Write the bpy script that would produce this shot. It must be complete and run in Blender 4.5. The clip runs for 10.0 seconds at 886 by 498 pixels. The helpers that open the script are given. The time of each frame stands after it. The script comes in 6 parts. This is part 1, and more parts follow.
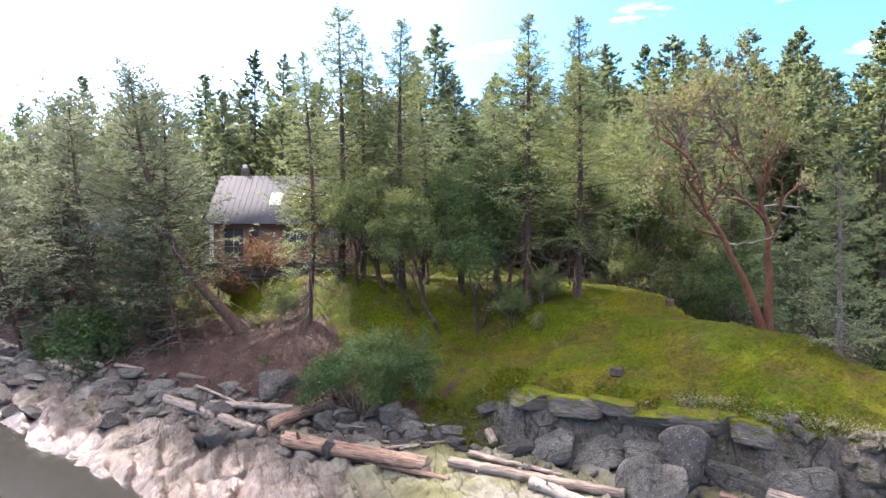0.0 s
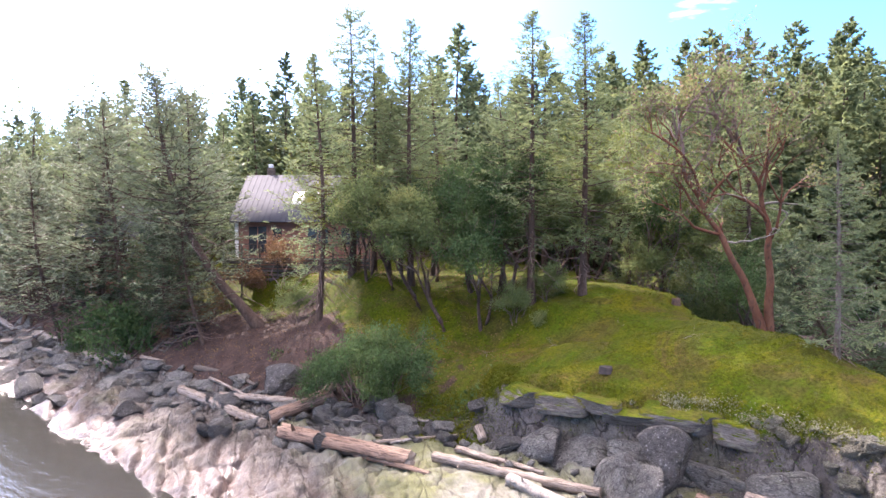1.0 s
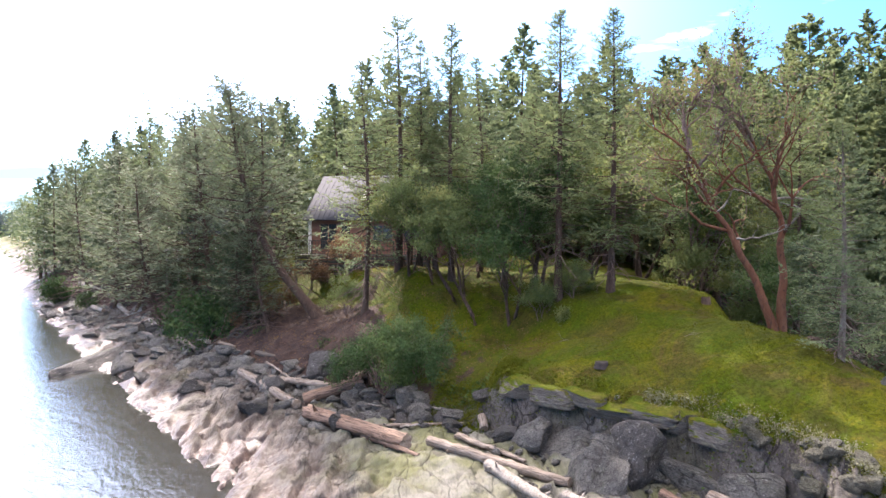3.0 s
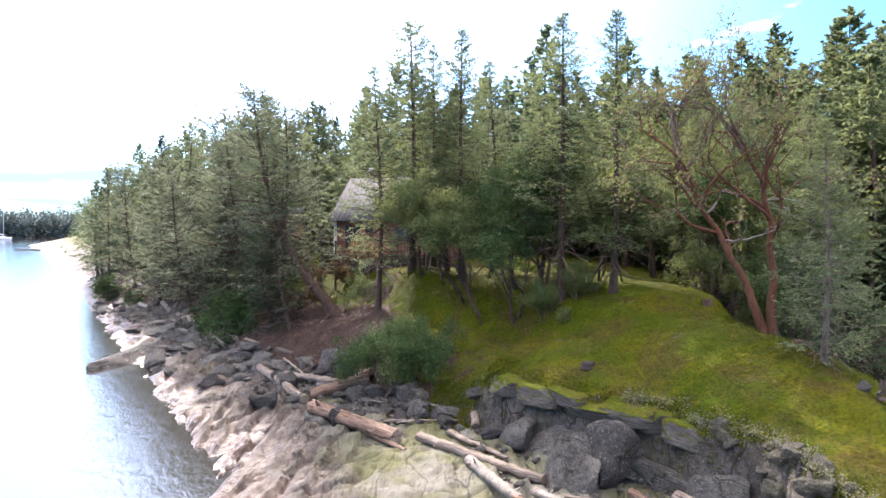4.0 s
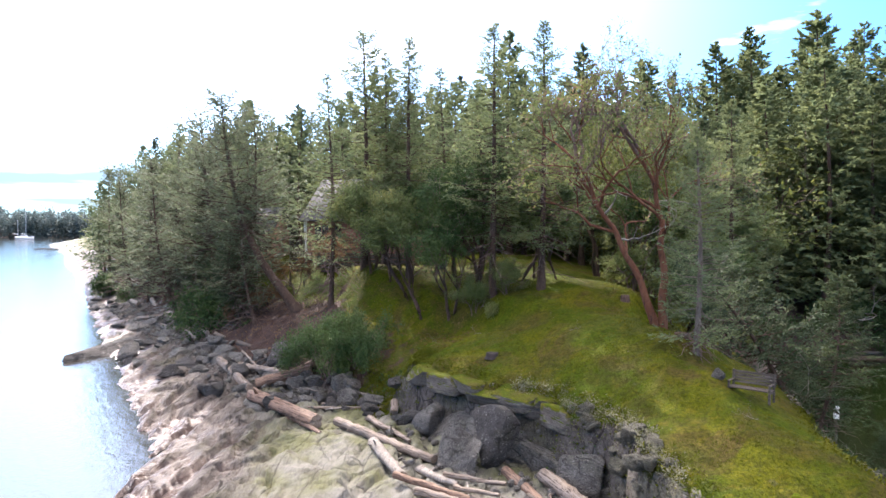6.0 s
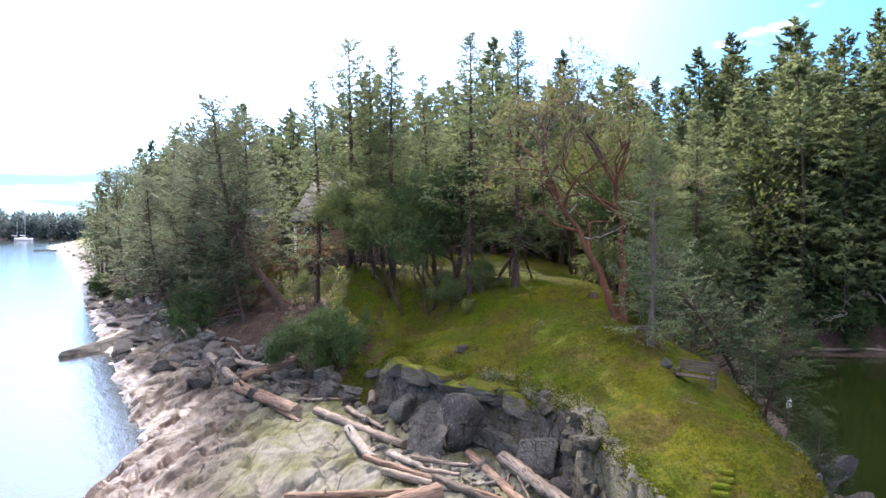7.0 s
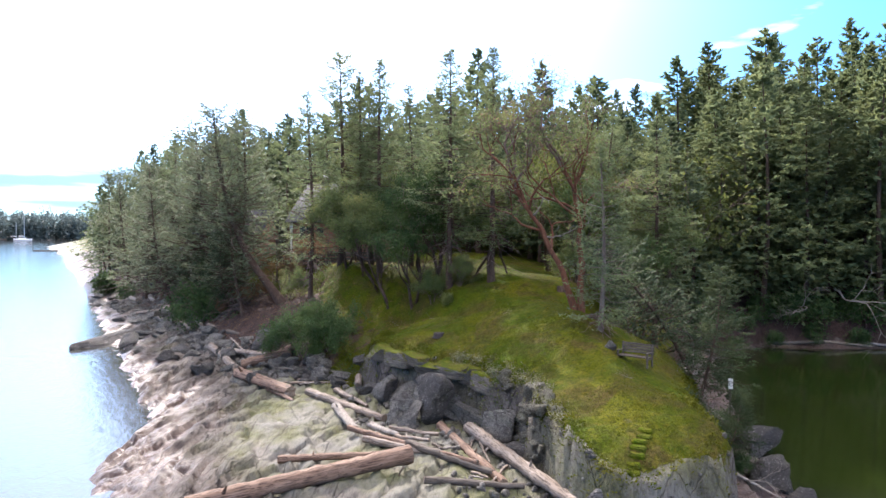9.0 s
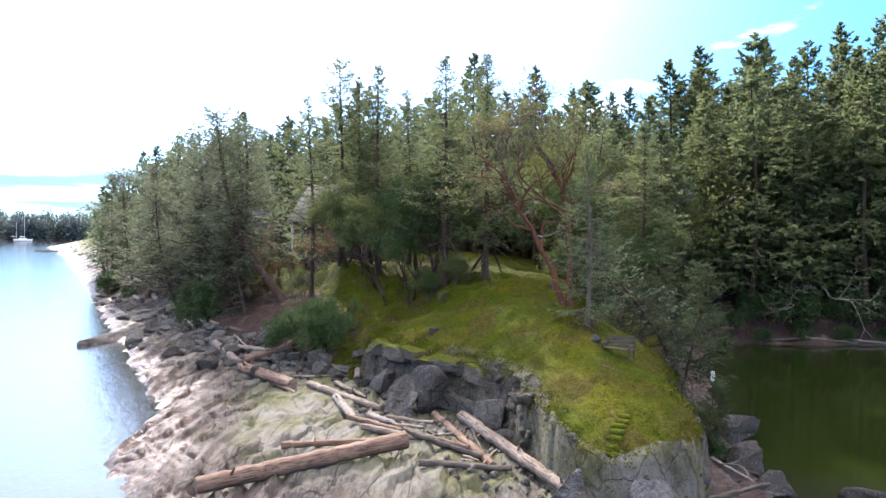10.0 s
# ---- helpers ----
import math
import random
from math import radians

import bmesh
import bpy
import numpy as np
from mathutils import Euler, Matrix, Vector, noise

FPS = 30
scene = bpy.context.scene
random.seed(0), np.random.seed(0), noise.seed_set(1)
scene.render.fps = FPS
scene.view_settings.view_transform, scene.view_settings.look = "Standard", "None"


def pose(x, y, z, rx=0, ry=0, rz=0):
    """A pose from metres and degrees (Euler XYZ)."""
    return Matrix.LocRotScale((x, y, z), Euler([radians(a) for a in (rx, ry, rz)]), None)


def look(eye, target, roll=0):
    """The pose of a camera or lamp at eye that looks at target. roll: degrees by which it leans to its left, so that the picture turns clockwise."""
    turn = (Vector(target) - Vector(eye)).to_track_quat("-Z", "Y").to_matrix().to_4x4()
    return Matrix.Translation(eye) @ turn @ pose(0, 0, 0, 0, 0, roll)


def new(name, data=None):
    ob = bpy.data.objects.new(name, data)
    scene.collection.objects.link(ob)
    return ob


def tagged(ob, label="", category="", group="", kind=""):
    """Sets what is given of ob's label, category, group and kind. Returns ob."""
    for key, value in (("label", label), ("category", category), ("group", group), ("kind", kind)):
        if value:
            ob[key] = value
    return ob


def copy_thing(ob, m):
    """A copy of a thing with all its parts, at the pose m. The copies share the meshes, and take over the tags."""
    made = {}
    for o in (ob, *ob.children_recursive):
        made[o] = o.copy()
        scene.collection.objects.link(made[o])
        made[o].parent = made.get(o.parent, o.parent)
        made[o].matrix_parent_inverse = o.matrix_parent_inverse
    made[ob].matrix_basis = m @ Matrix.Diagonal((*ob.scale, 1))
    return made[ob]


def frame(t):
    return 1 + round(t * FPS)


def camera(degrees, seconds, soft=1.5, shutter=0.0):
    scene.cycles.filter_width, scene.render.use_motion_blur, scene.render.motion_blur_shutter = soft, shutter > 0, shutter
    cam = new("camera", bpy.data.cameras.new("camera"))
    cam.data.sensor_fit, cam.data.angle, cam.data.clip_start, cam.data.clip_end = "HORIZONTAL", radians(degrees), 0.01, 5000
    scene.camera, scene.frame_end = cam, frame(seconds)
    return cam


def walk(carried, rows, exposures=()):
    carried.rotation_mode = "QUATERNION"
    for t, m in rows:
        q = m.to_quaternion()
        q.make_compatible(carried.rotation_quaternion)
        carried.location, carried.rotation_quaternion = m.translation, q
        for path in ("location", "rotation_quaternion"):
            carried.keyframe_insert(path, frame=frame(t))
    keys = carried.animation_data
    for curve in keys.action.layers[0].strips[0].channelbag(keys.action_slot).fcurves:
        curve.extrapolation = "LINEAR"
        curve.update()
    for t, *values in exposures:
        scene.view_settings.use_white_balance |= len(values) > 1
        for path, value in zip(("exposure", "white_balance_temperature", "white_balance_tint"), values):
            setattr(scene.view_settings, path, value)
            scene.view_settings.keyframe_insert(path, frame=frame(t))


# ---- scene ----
cam = camera(65.3, 10.0, soft=1.5)
METRES, EYE, TILT, LEAN, TURN = 22.0, 9.5, -1.4, 0.0, 0.0
ROWS = [
    (0.0, 0.0, 0.0, 0.0, -0.0, 0.0, 0.0),
    (0.5, 0.0561, -0.0028, -0.0013, 2.2, -0.02, -0.12),
    (1.0, 0.1118, -0.0061, -0.004, 4.47, -0.06, -0.22),
    (1.5, 0.1663, -0.0116, -0.0084, 7.01, -0.09, -0.34),
    (2.0, 0.2222, -0.0178, -0.0089, 9.67, -0.17, -0.43),
    (2.5, 0.2793, -0.0235, -0.0104, 12.35, -0.17, -0.48),
    (3.0, 0.3371, -0.0275, -0.0092, 14.99, -0.2, -0.53),
    (4.5, 0.5141, -0.0234, -0.0036, 20.76, -0.31, -0.65),
    (5.0, 0.5712, -0.0183, -0.0049, 21.11, -0.31, -0.71),
    (5.5, 0.6208, -0.0254, -0.0054, 21.06, -0.31, -0.74),
    (7.0, 0.7388, -0.0913, -0.0125, 20.99, -0.12, -0.74),
    (7.5, 0.7694, -0.1234, -0.0144, 20.95, -0.09, -0.73),
    (8.0, 0.7954, -0.1571, -0.0164, 20.9, -0.07, -0.74),
    (8.5, 0.8176, -0.1905, -0.0174, 20.87, -0.06, -0.75),
    (9.0, 0.8375, -0.2251, -0.0188, 20.86, -0.05, -0.76),
    (9.5, 0.8557, -0.2569, -0.0207, 20.85, -0.03, -0.76),
    (10.0, 0.8728, -0.2891, -0.022, 20.83, -0.02, -0.74),
]
walk(cam, [(t, pose(0, 0, EYE, TILT, LEAN, TURN) @ pose(METRES * x, METRES * y, METRES * z, 90 + pitch, roll, yaw)) for t, x, y, z, yaw, pitch, roll in ROWS],
     exposures=[(0.0, 2.45, 6300, 23), (0.8, 2.52, 6250, 26), (1.6, 2.7, 6100, 40), (1.9, 2.45, 6200, 37), (2.4, 2.25, 6300, 23), (3.0, 2.2, 6300, 22), (10.0, 1.8, 6050, 20)])

# ---- world, sun, exposure ----
SUN_LEFT, SUN_UP = 43.0, 37.0          # degrees left of the y axis, degrees above the horizon
sun_dir = Vector((-math.sin(radians(SUN_LEFT)) * math.cos(radians(SUN_UP)),
                  math.cos(radians(SUN_LEFT)) * math.cos(radians(SUN_UP)), math.sin(radians(SUN_UP))))
world = bpy.data.worlds.new("sky")
scene.world = world
world.use_nodes = True
wt = world.node_tree
wt.nodes.clear()


def wnode(kind, **props):
    n = wt.nodes.new(kind)
    for k, v in props.items():
        if k == "blend_type":
            n.blend_type = v
        elif k == "operation":
            n.operation = v
        elif k == "data_type":
            n.data_type = v
    return n


sky = wnode("ShaderNodeTexSky")
sky.sky_type, sky.sun_disc = "NISHITA", False
sky.sun_elevation, sky.sun_rotation = radians(SUN_UP), radians(-SUN_LEFT)
sky.air_density, sky.dust_density, sky.ozone_density = 1.0, 0.7, 2.0
tc = wnode("ShaderNodeTexCoord")
# bright thin haze round the sun
dot = wnode("ShaderNodeVectorMath", operation="DOT_PRODUCT")
dot.inputs[1].default_value = sun_dir
wt.links.new(tc.outputs["Generated"], dot.inputs[0])
pos = wnode("ShaderNodeMath", operation="MAXIMUM")
pos.inputs[1].default_value = 0.0
wt.links.new(dot.outputs["Value"], pos.inputs[0])
powr = wnode("ShaderNodeMath", operation="POWER")
powr.inputs[1].default_value = 13.0
wt.links.new(pos.outputs[0], powr.inputs[0])
glow = wnode("ShaderNodeMath", operation="MULTIPLY")
glow.inputs[1].default_value = 6.0
wt.links.new(powr.outputs[0], glow.inputs[0])
wide_ = wnode("ShaderNodeMath", operation="POWER")
wide_.inputs[1].default_value = 9.0
wt.links.new(pos.outputs[0], wide_.inputs[0])
veil = wnode("ShaderNodeMath", operation="MULTIPLY_ADD")
veil.inputs[1].default_value = 5.0
wt.links.new(wide_.outputs[0], veil.inputs[0])
wt.links.new(glow.outputs[0], veil.inputs[2])
# broken cloud, thin and high
flat = wnode("ShaderNodeMapping")
flat.inputs["Scale"].default_value = (1.0, 1.0, 4.5)
wt.links.new(tc.outputs["Generated"], flat.inputs["Vector"])
cl = wnode("ShaderNodeTexNoise")
cl.inputs["Scale"].default_value, cl.inputs["Detail"].default_value = 3.4, 7.0
wt.links.new(flat.outputs[0], cl.inputs["Vector"])
ramp = wnode("ShaderNodeMapRange")
ramp.inputs["From Min"].default_value, ramp.inputs["From Max"].default_value = 0.60, 0.74
ramp.inputs["To Max"].default_value = 0.6
wt.links.new(cl.outputs["Fac"], ramp.inputs["Value"])
addg = wnode("ShaderNodeMix", data_type="RGBA", blend_type="ADD")
addg.inputs["Factor"].default_value = 1.0
comb = wnode("ShaderNodeCombineColor")
for k in range(3):
    wt.links.new(veil.outputs[0], comb.inputs[k])
tint = wnode("ShaderNodeMix", data_type="RGBA", blend_type="MULTIPLY")
tint.inputs["Factor"].default_value = 1.0
tint.inputs["B"].default_value = (0.22, 0.47, 0.70, 1)
wt.links.new(sky.outputs[0], tint.inputs["A"])
wt.links.new(tint.outputs["Result"], addg.inputs["A"])
wt.links.new(comb.outputs[0], addg.inputs["B"])
cloud = wnode("ShaderNodeMix", data_type="RGBA", blend_type="MIX")
wt.links.new(ramp.outputs[0], cloud.inputs["Factor"])
wt.links.new(addg.outputs["Result"], cloud.inputs["A"])
cloud.inputs["B"].default_value = (9.0, 9.2, 9.8, 1)
# a low bank of blue-grey cloud over the horizon
sepz = wnode("ShaderNodeSeparateXYZ")
wt.links.new(tc.outputs["Generated"], sepz.inputs[0])
low = wnode("ShaderNodeMapRange")
for key_, val_ in (("From Min", 0.135), ("From Max", 0.085)):
    low.inputs[key_].default_value = val_
wt.links.new(sepz.outputs["Z"], low.inputs["Value"])
flat2 = wnode("ShaderNodeMapping")
flat2.inputs["Scale"].default_value = (1.0, 1.0, 9.0)
wt.links.new(tc.outputs["Generated"], flat2.inputs["Vector"])
cl2 = wnode("ShaderNodeTexNoise")
cl2.inputs["Scale"].default_value, cl2.inputs["Detail"].default_value = 4.0, 6.0
wt.links.new(flat2.outputs[0], cl2.inputs["Vector"])
r2 = wnode("ShaderNodeMapRange")
for key_, val_ in (("From Min", 0.34), ("From Max", 0.56), ("To Max", 0.85)):
    r2.inputs[key_].default_value = val_
wt.links.new(cl2.outputs["Fac"], r2.inputs["Value"])
mask = wnode("ShaderNodeMath", operation="MULTIPLY")
wt.links.new(low.outputs[0], mask.inputs[0])
wt.links.new(r2.outputs[0], mask.inputs[1])
bank_ = wnode("ShaderNodeMix", data_type="RGBA", blend_type="MIX")
wt.links.new(mask.outputs[0], bank_.inputs["Factor"])
wt.links.new(cloud.outputs["Result"], bank_.inputs["A"])
bank_.inputs["B"].default_value = (0.62, 0.80, 1.05, 1)
# white sky above the view, unseen, added to fill the shade with neutral light
high = wnode("ShaderNodeMapRange")
for key_, val_ in (("From Min", 0.35), ("From Max", 0.60), ("To Max", 0.90)):
    high.inputs[key_].default_value = val_
wt.links.new(sepz.outputs["Z"], high.inputs["Value"])
over = wnode("ShaderNodeMix", data_type="RGBA", blend_type="MIX")
wt.links.new(high.outputs[0], over.inputs["Factor"])
wt.links.new(bank_.outputs["Result"], over.inputs["A"])
over.inputs["B"].default_value = (7.0, 6.7, 6.5, 1)
bg = wnode("ShaderNodeBackground")
bg.inputs["Strength"].default_value = 0.165
wt.links.new(over.outputs["Result"], bg.inputs["Color"])
wo = wnode("ShaderNodeOutputWorld")
wt.links.new(bg.outputs[0], wo.inputs[0])

sun = new("sun", bpy.data.lights.new("sun", "SUN"))
sun.data.energy, sun.data.angle, sun.data.color = 3.6, radians(0.6), (1.0, 0.91, 0.77)
sun.matrix_world = look(sun_dir * 200, (0, 0, 0))

# ---- the lie of the land ----
# the line of the water, and the foot of the higher ground, as seen on a chart
SHORE = [(-330, 300), (-160, 150), (-62, 67.5), (-36, 45.5), (-28, 39.5), (-20.5, 33.2), (-15.3, 28.6), (-12, 25.9), (-8.6, 23.4),
         (-6.9, 21.2), (-5.1, 17.5), (-2.3, 14.2), (0.4, 11.8), (4, 9.6), (9, 9.0), (14, 10), (18, 12), (21.0, 15.0), (22.4, 18.0), (21.2, 22),
         (19.9, 28), (19.4, 40), (19, 53), (24, 57.2), (34, 60.2), (50, 58), (90, 47), (200, 20), (1800, -200), (1800, 4000), (-200, 4000), (-380, 700)]
FOOT = [(-332, 305), (-161.5, 153.5), (-64.5, 71.5), (-42, 57), (-27, 46), (-18.5, 38.8), (-13.5, 34.6), (-8.2, 31.2), (-2.8, 28.8), (1.3, 27.0),
        (3.0, 25.9), (6.3, 23.7), (9.3, 22.2), (11.8, 20.3), (13.0, 18.0), (14.4, 15.8), (15.8, 14.3), (17.4, 14.5), (19.2, 16.5), (19.5, 18.4),
        (18.5, 20.4), (18.7, 24), (18.4, 30), (18, 53), (23, 58.0), (34, 61.0), (50, 59), (90, 48.5), (200, 22), (1790, -190), (1790, 3990), (-195, 3990), (-378, 705)]
KNOLLS = [(-5.2, 36.9, 1.7, 1.15), (1.3, 34.2, 1.4, -0.65), (17.7, 19.5, 1.0, 0.75), (12.6, 26.6, 3.0, 0.4), (9.9, 36.0, 1.8, 0.4)]
ISLE = [(-520, 640), (-620, 492), (-700, 380), (-900, 60), (-1500, -900), (-3500, -900), (-3500, 1600), (-1150, 950), (-700, 720)]
MAIN = [(-2500, 1900), (-1200, 1700), (-500, 1650), (-380, 4000), (-4000, 4000), (-4200, 1900)]


def inside(X, Y, poly):
    """Distance to the closed line, positive inside it."""
    P = np.array(poly, float)
    Q = np.roll(P, -1, axis=0)
    best = np.full(X.shape, 1e18)
    ins = np.zeros(X.shape, bool)
    for (ax, ay), (bx, by) in zip(P, Q):
        dx, dy = bx - ax, by - ay
        s = np.clip(((X - ax) * dx + (Y - ay) * dy) / (dx * dx + dy * dy), 0, 1)
        best = np.minimum(best, (X - ax - s * dx) ** 2 + (Y - ay - s * dy) ** 2)
        if dy:
            ins ^= ((ay > Y) != (by > Y)) & (X < dx * (Y - ay) / dy + ax)
    return np.where(ins, 1, -1) * np.sqrt(best)


def chance(i, j, k):
    h = np.sin(i * 127.1 + j * 311.7 + k * 74.7) * 43758.5453
    return h - np.floor(h)


def smooth(a, b, v):
    t = np.clip((v - a) / (b - a), 0, 1)
    return t * t * (3 - 2 * t)


def rough(X, Y, k=0):
    """Smooth value noise, -1 to 1."""
    i, j = np.floor(X), np.floor(Y)
    u, v = X - i, Y - j
    u, v = u * u * (3 - 2 * u), v * v * (3 - 2 * v)
    a, b, c, d = chance(i, j, k), chance(i + 1, j, k), chance(i, j + 1, k), chance(i + 1, j + 1, k)
    return 2 * (a + (b - a) * u + (c - a) * v + (a - b - c + d) * u * v) - 1


def fbm(X, Y, k=0, n=4):
    out, amp = 0, 1.0
    for o in range(n):
        out = out + amp * rough(X * 2 ** o + 17.3 * o, Y * 2 ** o - 9.1 * o, k + o)
        amp *= 0.5
    return out


def cells(X, Y, k=0):
    """Cell noise: nearest and second distance, and the nearest cell's own number."""
    i, j = np.floor(X), np.floor(Y)
    f1 = np.full(X.shape, 9.0)
    f2 = np.full(X.shape, 9.0)
    own = np.zeros(X.shape)
    for a in (-1, 0, 1):
        for b in (-1, 0, 1):
            ci, cj = i + a, j + b
            px, py = ci + 0.1 + 0.8 * chance(ci, cj, k), cj + 0.1 + 0.8 * chance(ci, cj, k + 5)
            d = np.hypot(X - px, Y - py)
            nearer = d < f1
            f2 = np.where(nearer, f1, np.minimum(f2, d))
            own = np.where(nearer, chance(ci, cj, k + 9), own)
            f1 = np.where(nearer, d, f1)
    return f1, f2, own


def shelf_tone(X, Y):
    """Which of the bedrock slabs are the smooth pale ones, higher up the shelf."""
    a = 1.87
    U, V = X * math.cos(a) + Y * math.sin(a), -X * math.sin(a) + Y * math.cos(a)
    w = 0.5 * fbm(X * 0.5, Y * 0.5, 21, 2)
    f1, f2, own = cells(U / 4.6 + w * 0.5, V / 2.3 + w * 0.6, 2)
    d = inside(X, Y, SHORE)
    e = inside(X, Y, FOOT)
    tip = smooth(13.0, 14.5, X) * smooth(18.5, 16.5, Y) * smooth(1.6, 0.6, e) * smooth(0.3, 1.2, d)
    return 0.75 * tip + (1 - tip) * smooth(0.0, -0.8, e) * smooth(3.2, 5.6, d + 1.2 * w) * smooth(0.05, 0.5, own + 0.5 * smooth(-3, 3, X)) * smooth(-12, -3, X)


def lie(X, Y, relief=True):
    """Height of the ground, and the marks (moss, soil, sea-washed rock) that its material reads."""
    X, Y = np.asarray(X, float), np.asarray(Y, float)
    wob = 0.35 * fbm(X * 0.7, Y * 0.7, 3, 3) if relief else 0
    d = inside(X, Y, SHORE)
    e = inside(X, Y, FOOT) + 0.5 * wob
    isle = np.maximum(inside(X, Y, ISLE), inside(X, Y, MAIN))
    d = d + wob * smooth(200, 20, np.abs(d))
    z = np.where(d < 0, np.maximum(-5, 0.3 * d), 1.5 * (1 - np.exp(-np.maximum(d, 0) * 0.17)))
    bluff = smooth(0.6, 2.6, X) * smooth(34, 27, Y)
    bank = smooth(17, 19, X) * smooth(50, 56, Y)
    nose = smooth(12.5, 14.5, X) * smooth(22.5, 18.0, Y)
    jump = 2.0 * bluff * (1 - 0.25 * smooth(17.5, 19, X) * smooth(20, 23, Y)) * (1 - 0.25 * nose * smooth(17, 14.5, Y)) + 1.2 * bank
    en = np.maximum(e, 0)
    cliff = jump * smooth(0.0, 0.38, e) + 4.2 * (1 - np.exp(-en / 7.0)) * (1 - 0.62 * nose)
    back = smooth(-6.0, -9.0, X)
    slope = 4.3 * (1 - np.exp(-en / 5.0)) + 1.5 * smooth(5.3 + 1.5 * back, 7.2 + 2.5 * back, e)
    c = np.maximum(bluff, bank)
    z = z + np.where(e > 0, c * cliff + (1 - c) * slope, 0)
    z = z + np.minimum(0.055 * np.maximum(e - 14, 0), 14)
    # knolls and hollows of the point
    for kx, ky, kr, kh in KNOLLS:
        z = z + kh * np.exp(-((X - kx) ** 2 + (Y - ky) ** 2) / (2 * kr * kr)) * smooth(0.0, 0.4, e)
    z = np.where(isle > 0, np.maximum(z, np.minimum(0.08 * isle, 18)), z)
    near = smooth(380, 120, np.hypot(X, Y - 25))
    shelf = smooth(-1.0, 0.6, d) * smooth(0.7, -0.1, e)
    soil = smooth(0.0, 1.2, e) * (1 - bluff) * (1 - bank) + bank * smooth(-0.6, 0.2, e)
    moss = smooth(0.20, 0.5, e - 0.5 * nose * smooth(17.5, 15.5, Y)) * np.maximum(bluff, 0.0) + (smooth(3.5, 8, e) + 0.62 * smooth(0.6, 2.0, e) * smooth(-8, -3.5, X) * smooth(60, 40, Y)) * (1 - bluff)
    moss = moss * (1 - 0.85 * smooth(-6.8, -8.4, X) * smooth(48, 45, Y) * smooth(0.35, -0.1, rough(X * 0.3 + 4, Y * 0.3, 96)))
    if relief:
        # bedded sandstone slabs with open joints, dipping towards the water
        a = 1.87
        U, V = X * math.cos(a) + Y * math.sin(a), -X * math.sin(a) + Y * math.cos(a)
        w = 0.5 * fbm(X * 0.5, Y * 0.5, 21, 2)
        f1, f2, own = cells(U / 4.6 + w * 0.5, V / 2.3 + w * 0.6, 2)
        tiltx, tilty = chance(own, 1.0, 3.0) - 0.5, chance(own, 2.0, 4.0) - 0.5
        slab = 0.26 * (own - 0.5) + 0.10 * (0.5 - f1) - 0.20 * smooth(0.07, 0.0, f2 - f1) + 0.12 * rough(U * 0.35 + 9 * own, V * 0.5 + 7 * own, 12) + 0.3 * f1 * tiltx
        left = smooth(3.0, -6.0, X)
        g1, g2, gown = cells(U / 0.95 + w, V / 0.6 + w, 8)
        chips = (0.15 * gown + 0.06 * (0.5 - g1) - 0.10 * smooth(0.18, 0.0, g2 - g1)) * (0.15 + 0.85 * left * smooth(2.0, 5.0, d))
        k1, k2, kown = cells(U / 1.7 + 0.8 * w, V / 0.5 + w, 14)
        crack = -0.10 * smooth(0.10, 0.0, k2 - k1) + 0.07 * (kown - 0.5)
        beds = crack + (0.12 * rough(V * 1.1 + w, U * 0.16, 31) + 0.10 * np.abs(rough(V * 2.3 + w, U * 0.26, 33)) + 0.06 * rough(V * 4.2, U * 0.4, 35)) * (0.2 + 0.9 * smooth(6.5, 1.5, d) + 0.35 * left)
        # beds that rise to the east and break off in low scarps
        q1 = -V / 1.25 + 0.9 * w + 0.25 * rough(U * 0.25, V * 0.2, 81)
        q2 = -V / 0.42 + 1.4 * w + 0.4 * rough(U * 0.4, V * 0.3, 83)
        keep = smooth(-0.55, 0.25, rough(U * 0.22, V * 0.5, 85))
        keep2 = smooth(-0.3, 0.4, rough(U * 0.45, V * 0.9, 87)) * (0.35 + 0.65 * smooth(7.0, 3.0, d))
        saw1, saw2 = q1 - np.floor(q1), q2 - np.floor(q2)
        scarps = 0.32 * keep * (saw1 * smooth(1.0, 0.93, saw1) - 0.5) + 0.10 * keep2 * (saw2 * smooth(1.0, 0.85, saw2) - 0.5)
        z = z + near * shelf * (0.75 * slab + scarps + chips + beds + 0.05 * fbm(X * 1.8, Y * 1.8, 40, 3))
        up = smooth(0.1, 0.9, e)
        lumps = 0.13 * fbm(X * 0.55, Y * 0.55, 50, 4) + 0.035 * fbm(X * 3.1, Y * 3.1, 55, 3)
        z = z + near * up * lumps
        face = bluff * smooth(-0.15, 0.15, e) * smooth(0.9, 0.35, e)
        h1, h2, hown = cells(X / 1.5 + Y / 3, Y / 1.1, 60)
        z = z + near * face * (0.5 * (hown - 0.5) - 0.3 * smooth(0.15, 0.0, h2 - h1))
    wash = smooth(0.9, 0.2, z - 0.25 * (fbm(X * 0.4, Y * 0.4, 70, 3) if relief else 0)) * smooth(0.6, -0.4, e)
    return z, np.clip(moss, 0, 1), np.clip(soil, 0, 1), np.clip(wash, 0, 1), e, d

# ---- materials ----
def shader(name):
    m = bpy.data.materials.new(name)
    m.use_nodes = True
    t = m.node_tree
    t.nodes.clear()
    out = t.nodes.new("ShaderNodeOutputMaterial")
    b = t.nodes.new("ShaderNodeBsdfPrincipled")
    t.links.new(b.outputs[0], out.inputs[0])
    return m, t, b, out


